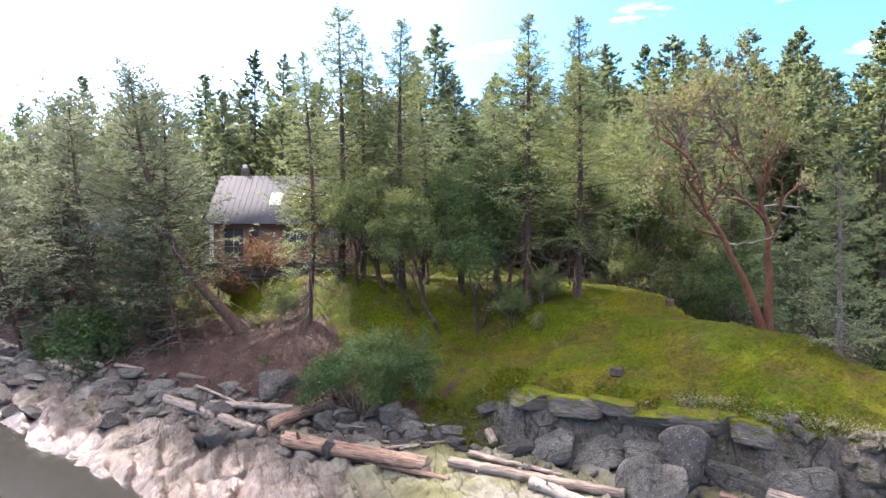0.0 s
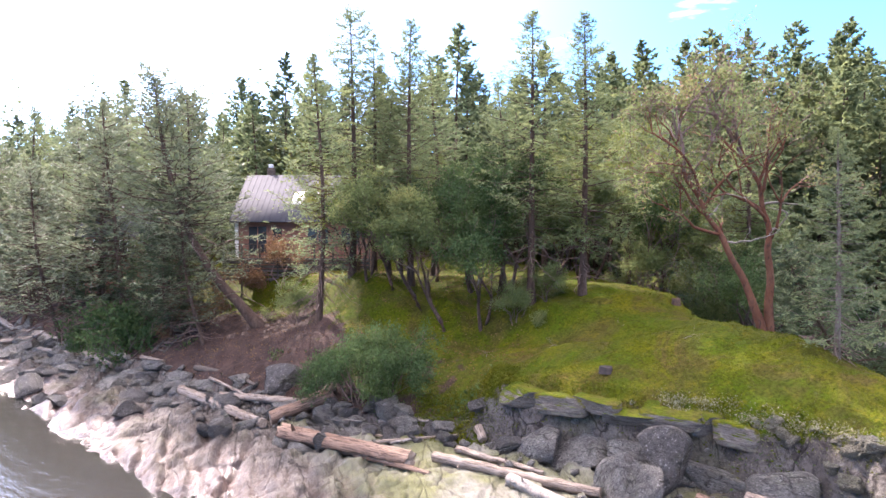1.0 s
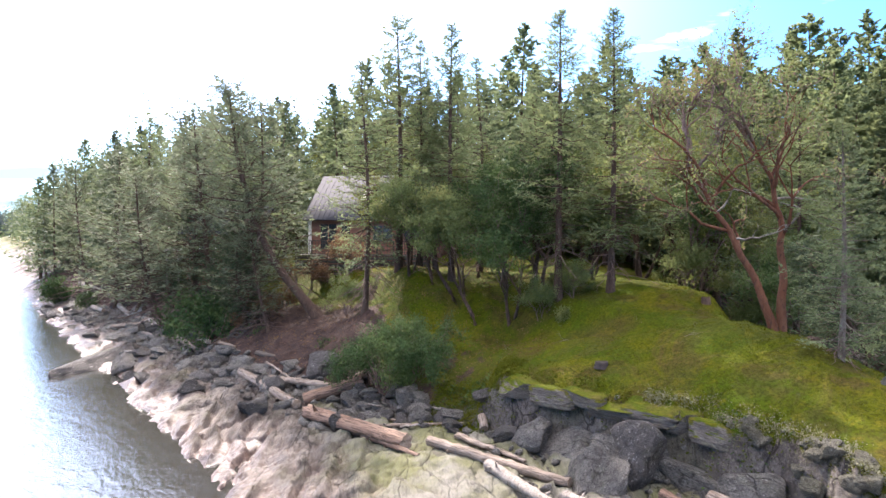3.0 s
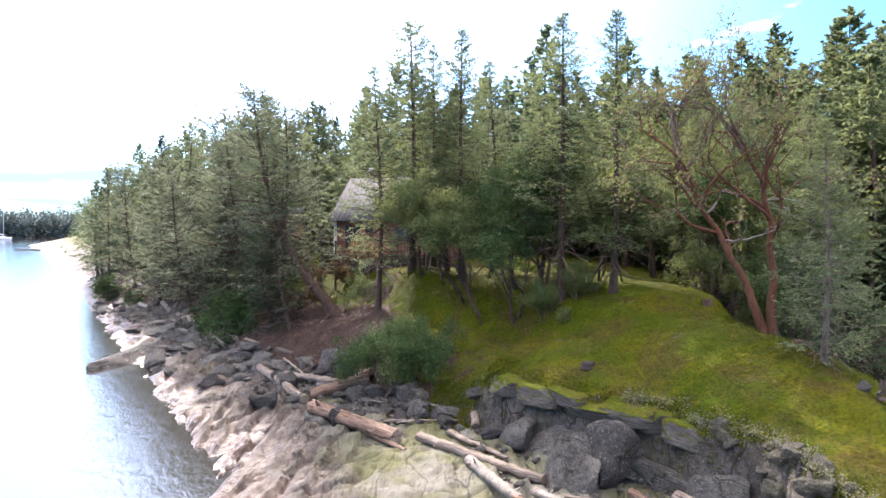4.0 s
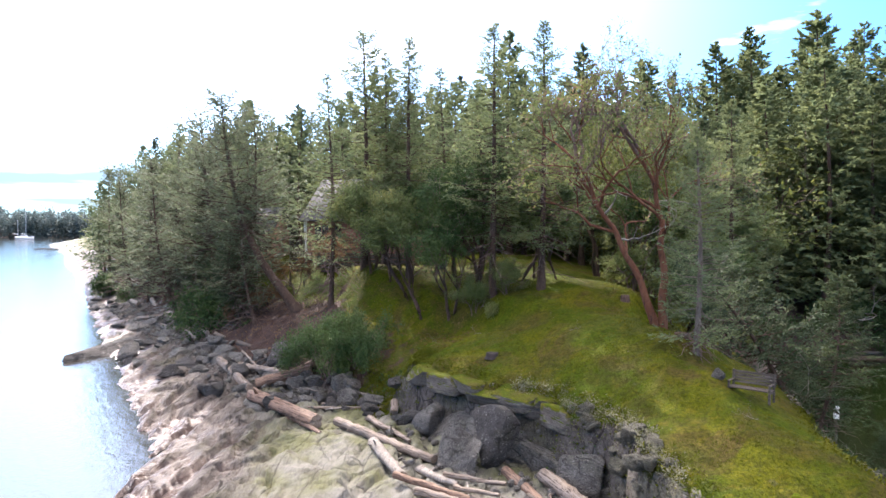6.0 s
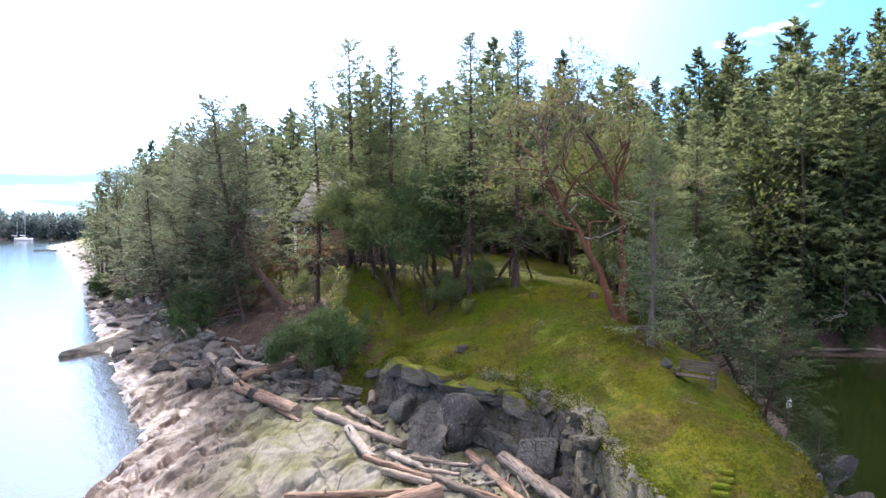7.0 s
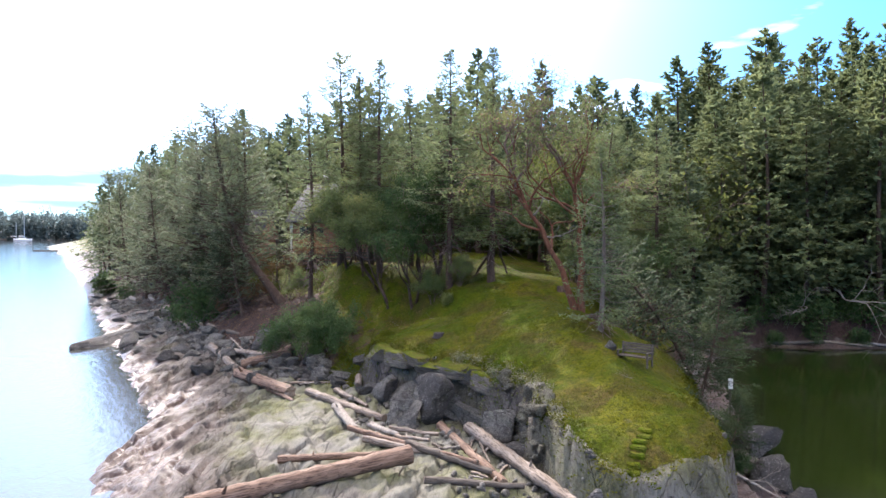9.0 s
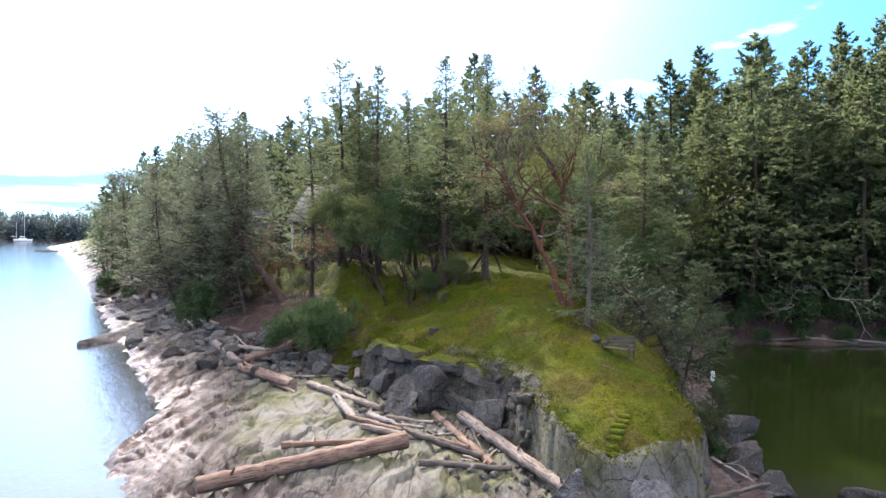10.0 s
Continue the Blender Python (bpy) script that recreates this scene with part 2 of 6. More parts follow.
def coords(t, scale=(1, 1, 1), generated=False, turn=(0, 0, 0)):
    tc = t.nodes.new("ShaderNodeTexCoord")
    mp = t.nodes.new("ShaderNodeMapping")
    mp.vector_type = "TEXTURE"
    mp.inputs["Scale"].default_value = [1 / k for k in scale]
    mp.inputs["Rotation"].default_value = [-k for k in turn]
    t.links.new(tc.outputs["Object"], mp.inputs[0])
    return mp.outputs[0]


def noise_tex(t, vec, scale, detail=5, rough_=0.55, warp=0.0):
    n = t.nodes.new("ShaderNodeTexNoise")
    n.inputs["Scale"].default_value, n.inputs["Detail"].default_value = scale, detail
    n.inputs["Roughness"].default_value, n.inputs["Distortion"].default_value = rough_, warp
    t.links.new(vec, n.inputs["Vector"])
    return n.outputs["Fac"]


def span(t, val, a, b, lo=0.0, hi=1.0):
    r = t.nodes.new("ShaderNodeMapRange")
    for k, v in (("From Min", a), ("From Max", b), ("To Min", lo), ("To Max", hi)):
        r.inputs[k].default_value = v
    t.links.new(val, r.inputs["Value"])
    return r.outputs[0]


def blend(t, fac, a, b, how="MIX"):
    m = t.nodes.new("ShaderNodeMix")
    m.data_type, m.blend_type = "RGBA", how
    for key, v in (("Factor", fac), ("A", a), ("B", b)):
        sock = [s for s in m.inputs if s.name == key and (key == "Factor" and s.type == "VALUE" or key != "Factor" and s.type == "RGBA")][0]
        if isinstance(v, (int, float)):
            sock.default_value = v
        elif isinstance(v, tuple):
            sock.default_value = (*v, 1)
        else:
            t.links.new(v, sock)
    return [s for s in m.outputs if s.type == "RGBA"][0]


def calc(t, op, a, b=None):
    m = t.nodes.new("ShaderNodeMath")
    m.operation = op
    for k, v in enumerate((a, b)):
        if v is None:
            continue
        if isinstance(v, (int, float)):
            m.inputs[k].default_value = v
        else:
            t.links.new(v, m.inputs[k])
    return m.outputs[0]


def relief_(t, b, height, strength, dist=0.05):
    n = t.nodes.new("ShaderNodeBump")
    n.inputs["Strength"].default_value, n.inputs["Distance"].default_value = strength, dist
    t.links.new(height, n.inputs["Height"])
    t.links.new(n.outputs[0], b.inputs["Normal"])


def own_random(t, islands=False):
    if islands:
        return t.nodes.new("ShaderNodeNewGeometry").outputs["Random Per Island"]
    return t.nodes.new("ShaderNodeObjectInfo").outputs["Random"]


def mark(t, name):
    a = t.nodes.new("ShaderNodeAttribute")
    a.attribute_name = name
    return a.outputs["Fac"]


def rock_colour(t, v, dark=(0.042, 0.034, 0.030), mid=(0.100, 0.087, 0.076), pale=(0.185, 0.168, 0.146)):
    c = blend(t, span(t, noise_tex(t, v, 0.55, 6, 0.6, 0.4), 0.35, 0.68), mid, pale)
    c = blend(t, span(t, noise_tex(t, v, 1.7, 8, 0.65, 0.8), 0.52, 0.72), c, dark)
    c = blend(t, span(t, noise_tex(t, v, 14, 6, 0.7), 0.45, 0.72, 0, 0.7), c, dark)
    return blend(t, span(t, noise_tex(t, v, 0.9, 7, 0.7, 1.5), 0.54, 0.68, 0, 0.6), c, (0.080, 0.062, 0.053))


def joints(t, v, scale, width):
    """Dark lines of earth and weed in the joints of bedrock."""
    n = t.nodes.new("ShaderNodeTexNoise")
    n.inputs["Scale"].default_value, n.inputs["Detail"].default_value = 0.8, 4
    t.links.new(v, n.inputs["Vector"])
    add = t.nodes.new("ShaderNodeVectorMath")
    add.operation = "ADD"
    t.links.new(v, add.inputs[0])
    t.links.new(n.outputs["Color"], add.inputs[1])
    vo = t.nodes.new("ShaderNodeTexVoronoi")
    vo.feature = "DISTANCE_TO_EDGE"
    vo.inputs["Scale"].default_value = scale
    t.links.new(add.outputs[0], vo.inputs["Vector"])
    return span(t, vo.outputs["Distance"], 0.0, width, 1.0, 0.0)


def moss_colour(t, v):
    c = blend(t, span(t, noise_tex(t, v, 0.5, 5, 0.55, 0.5), 0.40, 0.62), (0.050, 0.072, 0.003), (0.096, 0.098, 0.004))
    c = blend(t, span(t, noise_tex(t, v, 0.42, 7, 0.66, 0.8), 0.46, 0.56, 0, 0.8), c, (0.078, 0.054, 0.018))
    c = blend(t, span(t, noise_tex(t, v, 0.22, 4, 0.5, 0.3), 0.44, 0.60, 0, 0.55), c, (0.050, 0.088, 0.004))
    c = blend(t, span(t, noise_tex(t, v, 2.6, 6, 0.65, 0.4), 0.52, 0.66, 0, 0.6), c, (0.130, 0.114, 0.009))
    c = blend(t, span(t, noise_tex(t, v, 1.4, 6, 0.7, 0.6), 0.56, 0.66, 0, 0.7), c, (0.030, 0.036, 0.004))
    return blend(t, span(t, noise_tex(t, v, 9, 5, 0.65), 0.44, 0.66, 0, 0.7), c, (0.020, 0.025, 0.003))


# ground sheet
M_GROUND, t, b, _ = shader("ground")
v = coords(t)
vb = coords(t, (0.45, 1.6, 1.0), turn=(0, 0, -1.87))
rockc = rock_colour(t, v)
rockc = blend(t, span(t, noise_tex(t, vb, 1.6, 8, 0.7, 0.6), 0.52, 0.66, 0, 0.55), rockc, (0.042, 0.037, 0.033))
crk = calc(t, "MAXIMUM", joints(t, vb, 0.42, 0.022), calc(t, "MULTIPLY", joints(t, vb, 1.3, 0.03), calc(t, "MULTIPLY", span(t, noise_tex(t, v, 0.5, 3), 0.45, 0.6), 0.3)))
rockc = blend(t, calc(t, "MULTIPLY", crk, 0.85), rockc, (0.022, 0.019, 0.017))
pale_ = blend(t, span(t, noise_tex(t, v, 0.45, 5, 0.6), 0.42, 0.60), (0.177, 0.171, 0.144), (0.121, 0.124, 0.060))
pale_ = blend(t, span(t, noise_tex(t, vb, 3.0, 7, 0.7, 0.5), 0.52, 0.68, 0, 0.6), pale_, (0.071, 0.065, 0.055))
rockc = blend(t, mark(t, "pale"), rockc, pale_)
rockc = blend(t, calc(t, "MULTIPLY", crk, 0.4), rockc, (0.022, 0.019, 0.017))
green = span(t, noise_tex(t, v, 0.30, 5, 0.55), 0.50, 0.62, 0, 0.35)
rockc = blend(t, green, rockc, (0.117, 0.118, 0.060))
washc = blend(t, span(t, noise_tex(t, vb, 1.5, 8, 0.68, 0.8), 0.42, 0.60), (0.082, 0.049, 0.037), (0.147, 0.109, 0.087))
washc = blend(t, span(t, noise_tex(t, coords(t, (0.9, 5, 2), turn=(0, 0, -1.87)), 2.2, 7, 0.72, 0.6), 0.48, 0.60, 0, 0.75), washc, (0.039, 0.024, 0.022))
washc = blend(t, span(t, noise_tex(t, v, 0.5, 6, 0.65, 1.2), 0.52, 0.62, 0, 0.8), washc, (0.034, 0.024, 0.026))
mossc = moss_colour(t, v)
soilc = blend(t, span(t, noise_tex(t, v, 1.3, 6, 0.6, 0.5), 0.38, 0.66), (0.037, 0.023, 0.018), (0.082, 0.050, 0.039))
soilc = blend(t, span(t, noise_tex(t, v, 16, 5, 0.7), 0.48, 0.66), soilc, (0.022, 0.016, 0.013))
edge = calc(t, "ADD", mark(t, "moss"), span(t, noise_tex(t, v, 1.1, 5, 0.6), 0.3, 0.7, -0.42, 0.42))
speck = span(t, noise_tex(t, coords(t, (1.0, 5, 2), turn=(0, 0, -1.87)), 1.8, 8, 0.78, 0.6), 0.50, 0.58, 0, 0.75)
rockc = blend(t, calc(t, "MULTIPLY", speck, span(t, mark(t, "pale"), 0, 1, 1.0, 0.35)), rockc, (0.032, 0.026, 0.023))
# dark blotches: damp rock, with shade put into the colour too
damp_shade = span(t, noise_tex(t, coords(t, (0.6, 1.4, 1), turn=(0, 0, -1.87)), 0.9, 6, 0.65, 0.8), 0.54, 0.64, 0, 0.4)
rockc = blend(t, damp_shade, rockc, (0.042, 0.036, 0.032))
col = blend(t, mark(t, "wash"), rockc, washc)
col = blend(t, span(t, calc(t, "ADD", mark(t, "soil"), span(t, noise_tex(t, v, 2.0, 4), 0.3, 0.7, -0.3, 0.3)), 0.4, 0.6), col, soilc)
col = blend(t, span(t, edge, 0.42, 0.62), col, mossc)
t.links.new(col, b.inputs["Base Color"])
mossed = span(t, edge, 0.42, 0.62)
crk = calc(t, "MULTIPLY", crk, calc(t, "SUBTRACT", 1.0, mossed))
t.links.new(calc(t, "MULTIPLY", span(t, mark(t, "wash"), 0, 1, 0.12, 0.42), span(t, mossed, 0, 1, 1.0, 0.4)), b.inputs["Specular IOR Level"])
t.links.new(span(t, mark(t, "wash"), 0, 1, 0.85, 0.34), b.inputs["Roughness"])
h = calc(t, "SUBTRACT", noise_tex(t, vb, 4, 9, 0.72), calc(t, "MULTIPLY", crk, 0.5))
h = calc(t, "ADD", h, calc(t, "MULTIPLY", noise_tex(t, v, 30, 4, 0.7), 0.4))
h = calc(t, "ADD", h, calc(t, "MULTIPLY", noise_tex(t, coords(t, (1.6, 9, 3), turn=(0, 0, -1.87)), 2.2, 6, 0.7, 0.4), calc(t, "SUBTRACT", 1.1, mark(t, "pale"))))
relief_(t, b, h, 0.9, 0.13)


def rock_mat(name, **cols):
    m, t, b, _ = shader(name)
    v = coords(t, (1.7, 1.7, 1.7))
    c = rock_colour(t, v, **cols)
    c = blend(t, span(t, noise_tex(t, coords(t, (0.8, 0.8, 4.0), turn=(0.5, 0.3, 0)), 2.2, 7, 0.68, 0.5), 0.50, 0.64, 0, 0.7), c, (0.042, 0.038, 0.035))
    c = blend(t, span(t, noise_tex(t, v, 3.1, 6, 0.7), 0.58, 0.68, 0, 0.7), c, (0.25, 0.245, 0.22))
    c = blend(t, span(t, noise_tex(t, v, 0.7, 4, 0.6), 0.54, 0.66, 0, 0.35), c, (0.085, 0.095, 0.040))
    c = blend(t, span(t, own_random(t), 0, 1, 0.0, 0.25), c, (0.115, 0.110, 0.104))
    c = blend(t, span(t, noise_tex(t, v, 9.0, 5, 0.7), 0.50, 0.62, 0, 0.75), c, (0.040, 0.037, 0.035))
    c = blend(t, span(t, noise_tex(t, v, 6.5, 5, 0.7), 0.60, 0.66, 0, 0.8), c, (0.34, 0.335, 0.30))
    crk = calc(t, "MULTIPLY", joints(t, v, 0.30, 0.022), span(t, noise_tex(t, v, 0.8, 3), 0.42, 0.58))
    c = blend(t, calc(t, "MULTIPLY", crk, 0.7), c, (0.018, 0.016, 0.014))
    t.links.new(c, b.inputs["Base Color"])
    b.inputs["Roughness"].default_value = 0.85
    b.inputs["Specular IOR Level"].default_value = 0.15
    relief_(t, b, calc(t, "ADD", noise_tex(t, v, 4, 10, 0.75, 0.6), calc(t, "MULTIPLY", crk, -0.3)), 1.0, 0.30)
    return m


M_ROCK = rock_mat("grey_sandstone", dark=(0.070, 0.064, 0.056), mid=(0.158, 0.148, 0.130), pale=(0.255, 0.244, 0.216))
M_PALEROCK = rock_mat("pale_rock", dark=(0.12, 0.11, 0.10), mid=(0.26, 0.25, 0.235), pale=(0.38, 0.37, 0.35))
M_DARKROCK = rock_mat("dark_rock", dark=(0.040, 0.036, 0.033), mid=(0.072, 0.067, 0.062), pale=(0.130, 0.122, 0.112))


def lichen_mat():
    m, t, b, _ = shader("lichen_rock")
    v = coords(t)
    c = rock_colour(t, v)
    c = blend(t, span(t, noise_tex(t, coords(t, (0.6, 0.6, 7)), 2.4, 6, 0.65, 0.3), 0.48, 0.62, 0, 0.8), c, (0.052, 0.044, 0.034))
    c = blend(t, span(t, noise_tex(t, v, 2.4, 7, 0.65, 0.5), 0.52, 0.64, 0, 0.55), c, (0.185, 0.180, 0.125))
    g = t.nodes.new("ShaderNodeNewGeometry")
    sep = t.nodes.new("ShaderNodeSeparateXYZ")
    t.links.new(g.outputs["Normal"], sep.inputs[0])
    up = calc(t, "ADD", sep.outputs["Z"], span(t, noise_tex(t, v, 2.0, 5), 0.3, 0.7, -0.5, 0.5))
    c = blend(t, span(t, up, 0.25, 0.55), c, moss_colour(t, coords(t, (0.7, 0.7, 0.7))))
    t.links.new(c, b.inputs["Base Color"])
    b.inputs["Roughness"].default_value = 0.9
    b.inputs["Specular IOR Level"].default_value = 0.08
    relief_(t, b, noise_tex(t, v, 10, 9, 0.7, 0.4), 0.9, 0.08)
    return m


M_LICHEN = lichen_mat()
M_CRUST = rock_mat("lichen_crust", dark=(0.055, 0.050, 0.034), mid=(0.130, 0.125, 0.088), pale=(0.215, 0.205, 0.150))


def water_mat():
    m, t, b, _ = shader("sea_water")
    v = coords(t)
    g = t.nodes.new("ShaderNodeSeparateXYZ")
    t.links.new(v, g.inputs[0])
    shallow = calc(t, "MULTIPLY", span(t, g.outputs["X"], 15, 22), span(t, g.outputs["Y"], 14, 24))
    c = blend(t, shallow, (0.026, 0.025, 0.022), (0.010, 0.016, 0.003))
    t.links.new(c, b.inputs["Base Color"])
    b.inputs["Roughness"].default_value = 0.06
    b.inputs["IOR"].default_value = 1.33
    mp = coords(t, (1.0, 2.2, 1.0), turn=(0, 0, 0.75))
    w1 = noise_tex(t, mp, 0.9, 4, 0.6, 0.6)
    w2 = noise_tex(t, mp, 4.0, 3, 0.6, 0.4)
    hh = calc(t, "ADD", w1, calc(t, "MULTIPLY", w2, 0.35))
    hh = calc(t, "MULTIPLY", hh, span(t, shallow, 0, 1, 1.0, 0.12))
    relief_(t, b, hh, 0.26, 0.14)
    return m


M_WATER = water_mat()


def wood_mat(name, base, pale, dark, rough_v=0.75):
    m, t, b, _ = shader(name)
    v = coords(t, (1, 6, 6))
    c = blend(t, span(t, noise_tex(t, v, 0.9, 7, 0.65, 0.5), 0.36, 0.64), base, pale)
    c = blend(t, span(t, noise_tex(t, coords(t, (0.6, 9, 9)), 2.2, 7, 0.7, 0.4), 0.48, 0.60), c, dark)
    c = blend(t, span(t, own_random(t), 0, 1, 0.0, 0.3), c, base)
    t.links.new(c, b.inputs["Base Color"])
    b.inputs["Roughness"].default_value = rough_v
    b.inputs["Specular IOR Level"].default_value = 0.15
    relief_(t, b, noise_tex(t, coords(t, (0.7, 10, 10)), 2.6, 8, 0.7, 0.3), 0.7, 0.05)
    return m


M_LOG = wood_mat("weathered_driftwood", (0.163, 0.126, 0.094), (0.255, 0.215, 0.176), (0.056, 0.041, 0.030))
M_REDLOG = wood_mat("reddish_driftwood", (0.133, 0.081, 0.053), (0.215, 0.148, 0.106), (0.041, 0.025, 0.018))
M_LOGEND = wood_mat("sawn_end", (0.195, 0.150, 0.109), (0.266, 0.218, 0.166), (0.095, 0.069, 0.051))
M_GREYWOOD = wood_mat("grey_timber", (0.068, 0.055, 0.044), (0.112, 0.096, 0.078), (0.032, 0.025, 0.019))


def bark_mat(name, base, pale, dark, scale=1.0):
    m, t, b, _ = shader(name)
    v = coords(t, (scale * 3, scale * 3, scale))
    c = blend(t, span(t, noise_tex(t, v, 1.6, 7, 0.65, 0.5), 0.38, 0.62), base, pale)
    c = blend(t, span(t, noise_tex(t, v, 5.0, 6, 0.7, 0.5), 0.52, 0.66), c, dark)
    t.links.new(c, b.inputs["Base Color"])
    b.inputs["Roughness"].default_value = 0.9
    b.inputs["Specular IOR Level"].default_value = 0.15
    relief_(t, b, noise_tex(t, v, 6, 7, 0.7, 0.4), 0.9, 0.06)
    return m


M_BARK = bark_mat("fir_bark", (0.056, 0.035, 0.025), (0.094, 0.064, 0.046), (0.022, 0.015, 0.011))
M_PALEBARK = bark_mat("pale_bark", (0.115, 0.092, 0.072), (0.185, 0.155, 0.126), (0.055, 0.042, 0.033))
M_REDBARK = bark_mat("arbutus_bark", (0.100, 0.039, 0.020), (0.140, 0.066, 0.038), (0.042, 0.025, 0.019), 0.7)
M_TWIG = bark_mat("twig_bark", (0.120, 0.080, 0.064), (0.180, 0.130, 0.112), (0.060, 0.040, 0.034))
M_DEADWOOD = bark_mat("bleached_wood", (0.180, 0.158, 0.132), (0.265, 0.240, 0.208), (0.080, 0.066, 0.052))


def leaf_mat(name, dark, mid, light, through_=0.38):
    m, t, b, out = shader(name)
    r = own_random(t, True)
    v = coords(t)
    c = blend(t, span(t, r, 0.0, 1.0), dark, mid)
    c = blend(t, span(t, noise_tex(t, v, 0.45, 4, 0.6), 0.46, 0.70), c, light)
    c = blend(t, span(t, own_random(t), 0, 1, 0.0, 0.35), c, dark)
    t.links.new(c, b.inputs["Base Color"])
    b.inputs["Roughness"].default_value = 0.6
    b.inputs["Specular IOR Level"].default_value = 0.1
    tr = t.nodes.new("ShaderNodeBsdfTranslucent")
    t.links.new(blend(t, 0.25, c, light), tr.inputs["Color"])
    mx = t.nodes.new("ShaderNodeMixShader")
    mx.inputs[0].default_value = through_
    t.links.new(b.outputs[0], mx.inputs[1])
    t.links.new(tr.outputs[0], mx.inputs[2])
    t.links.new(mx.outputs[0], out.inputs[0])
    return m


M_FIR = leaf_mat("fir_needles", (0.087, 0.121, 0.063), (0.157, 0.202, 0.096), (0.235, 0.258, 0.103), 0.52)
M_FIRDARK = leaf_mat("dark_fir_needles", (0.085, 0.118, 0.066), (0.150, 0.195, 0.098), (0.220, 0.250, 0.106), 0.52)
M_FIRDEEP = leaf_mat("deep_green_needles", (0.052, 0.078, 0.047), (0.096, 0.130, 0.068), (0.145, 0.168, 0.075), 0.45)
# aerial haze is put into this needle colour: paler and bluer with distance
M_FARTREE = leaf_mat("far_haze_tinted_needles", (0.060, 0.084, 0.082), (0.092, 0.124, 0.118), (0.120, 0.155, 0.140), 0.3)
M_PINE = leaf_mat("pine_needles", (0.084, 0.107, 0.073), (0.138, 0.170, 0.105), (0.190, 0.215, 0.114), 0.44)
M_LEAFY = leaf_mat("yellow_green_leaves", (0.064, 0.086, 0.024), (0.116, 0.136, 0.035), (0.168, 0.172, 0.042), 0.42)
M_ARBUTUS = leaf_mat("arbutus_leaves", (0.076, 0.110, 0.044), (0.145, 0.186, 0.064), (0.230, 0.230, 0.077), 0.44)
M_SHRUB = leaf_mat("shrub_leaves", (0.034, 0.064, 0.024), (0.066, 0.112, 0.038), (0.115, 0.155, 0.046), 0.36)
M_INLET = leaf_mat("dark_inlet_needles", (0.030, 0.050, 0.027), (0.056, 0.082, 0.040), (0.092, 0.112, 0.048), 0.36)
M_DRYLEAF = leaf_mat("dry_brown_leaves", (0.10, 0.062, 0.050), (0.17, 0.11, 0.085), (0.25, 0.16, 0.10), 0.4)
M_RUST = leaf_mat("rusty_leaves", (0.10, 0.058, 0.034), (0.16, 0.090, 0.050), (0.21, 0.14, 0.06))
M_MOSSTUFT = leaf_mat("moss_tufts", (0.046, 0.063, 0.004), (0.084, 0.101, 0.005), (0.141, 0.123, 0.009), 0.3)


def plain_mat(name, base, other, scale=3.0, rough_v=0.7, metal=0.0, stretch=(1, 1, 1)):
    m, t, b, _ = shader(name)
    v = coords(t, stretch)
    c = blend(t, span(t, noise_tex(t, v, scale, 6, 0.6, 0.3), 0.35, 0.68), base, other)
    t.links.new(c, b.inputs["Base Color"])
    b.inputs["Roughness"].default_value, b.inputs["Metallic"].default_value = rough_v, metal
    b.inputs["Specular IOR Level"].default_value = 0.25
    relief_(t, b, noise_tex(t, v, scale * 6, 5, 0.6), 0.25, 0.02)
    return m


M_CHAR = plain_mat("charred_wood", (0.016, 0.013, 0.012), (0.035, 0.028, 0.024), 6.0, 0.9)
M_MOSSY, t, b, _ = shader("mossy_timber")
t.links.new(moss_colour(t, coords(t, (2.0, 2.0, 2.0))), b.inputs["Base Color"])
b.inputs["Roughness"].default_value = 0.95
b.inputs["Specular IOR Level"].default_value = 0.03
relief_(t, b, noise_tex(t, coords(t), 14, 6, 0.7), 1.0, 0.08)
M_ROOF = plain_mat("grey_metal_roof", (0.046, 0.048, 0.056), (0.056, 0.058, 0.066), 1.5, 0.8, 0.0)
M_ROOF.node_tree.nodes["Principled BSDF"].inputs["Specular IOR Level"].default_value = 0.04
M_SIDING = plain_mat("red_brown_siding", (0.180, 0.086, 0.060), (0.232, 0.120, 0.086), 2.0, 0.8, 0, (0.750, 0.750, 3.750))
M_WHITE = plain_mat("white_paint", (0.68, 0.67, 0.64), (0.78, 0.77, 0.74), 2.0, 0.6)
M_HULL = plain_mat("boat_white", (0.72, 0.72, 0.70), (0.78, 0.78, 0.77), 1.0, 0.35)
M_ALU = plain_mat("aluminium", (0.60, 0.61, 0.62), (0.66, 0.67, 0.68), 1.0, 0.4, 0.8)
m, t, b, _ = shader("window_glass")
M_GLASS = m
b.inputs["Base Color"].default_value = (0.03, 0.035, 0.04, 1)
b.inputs["Roughness"].default_value = 0.05

# ---- ground sheet and water ----
def thing(name, label, category, x=0, y=0, z=0, group="", kind="", turn=0):
    """A top-level Empty at a thing's base."""
    ob = new(name)
    ob.empty_display_size = 0.1
    ob.matrix_basis = pose(x, y, z, 0, 0, turn)
    return tagged(ob, label, category, group, kind)


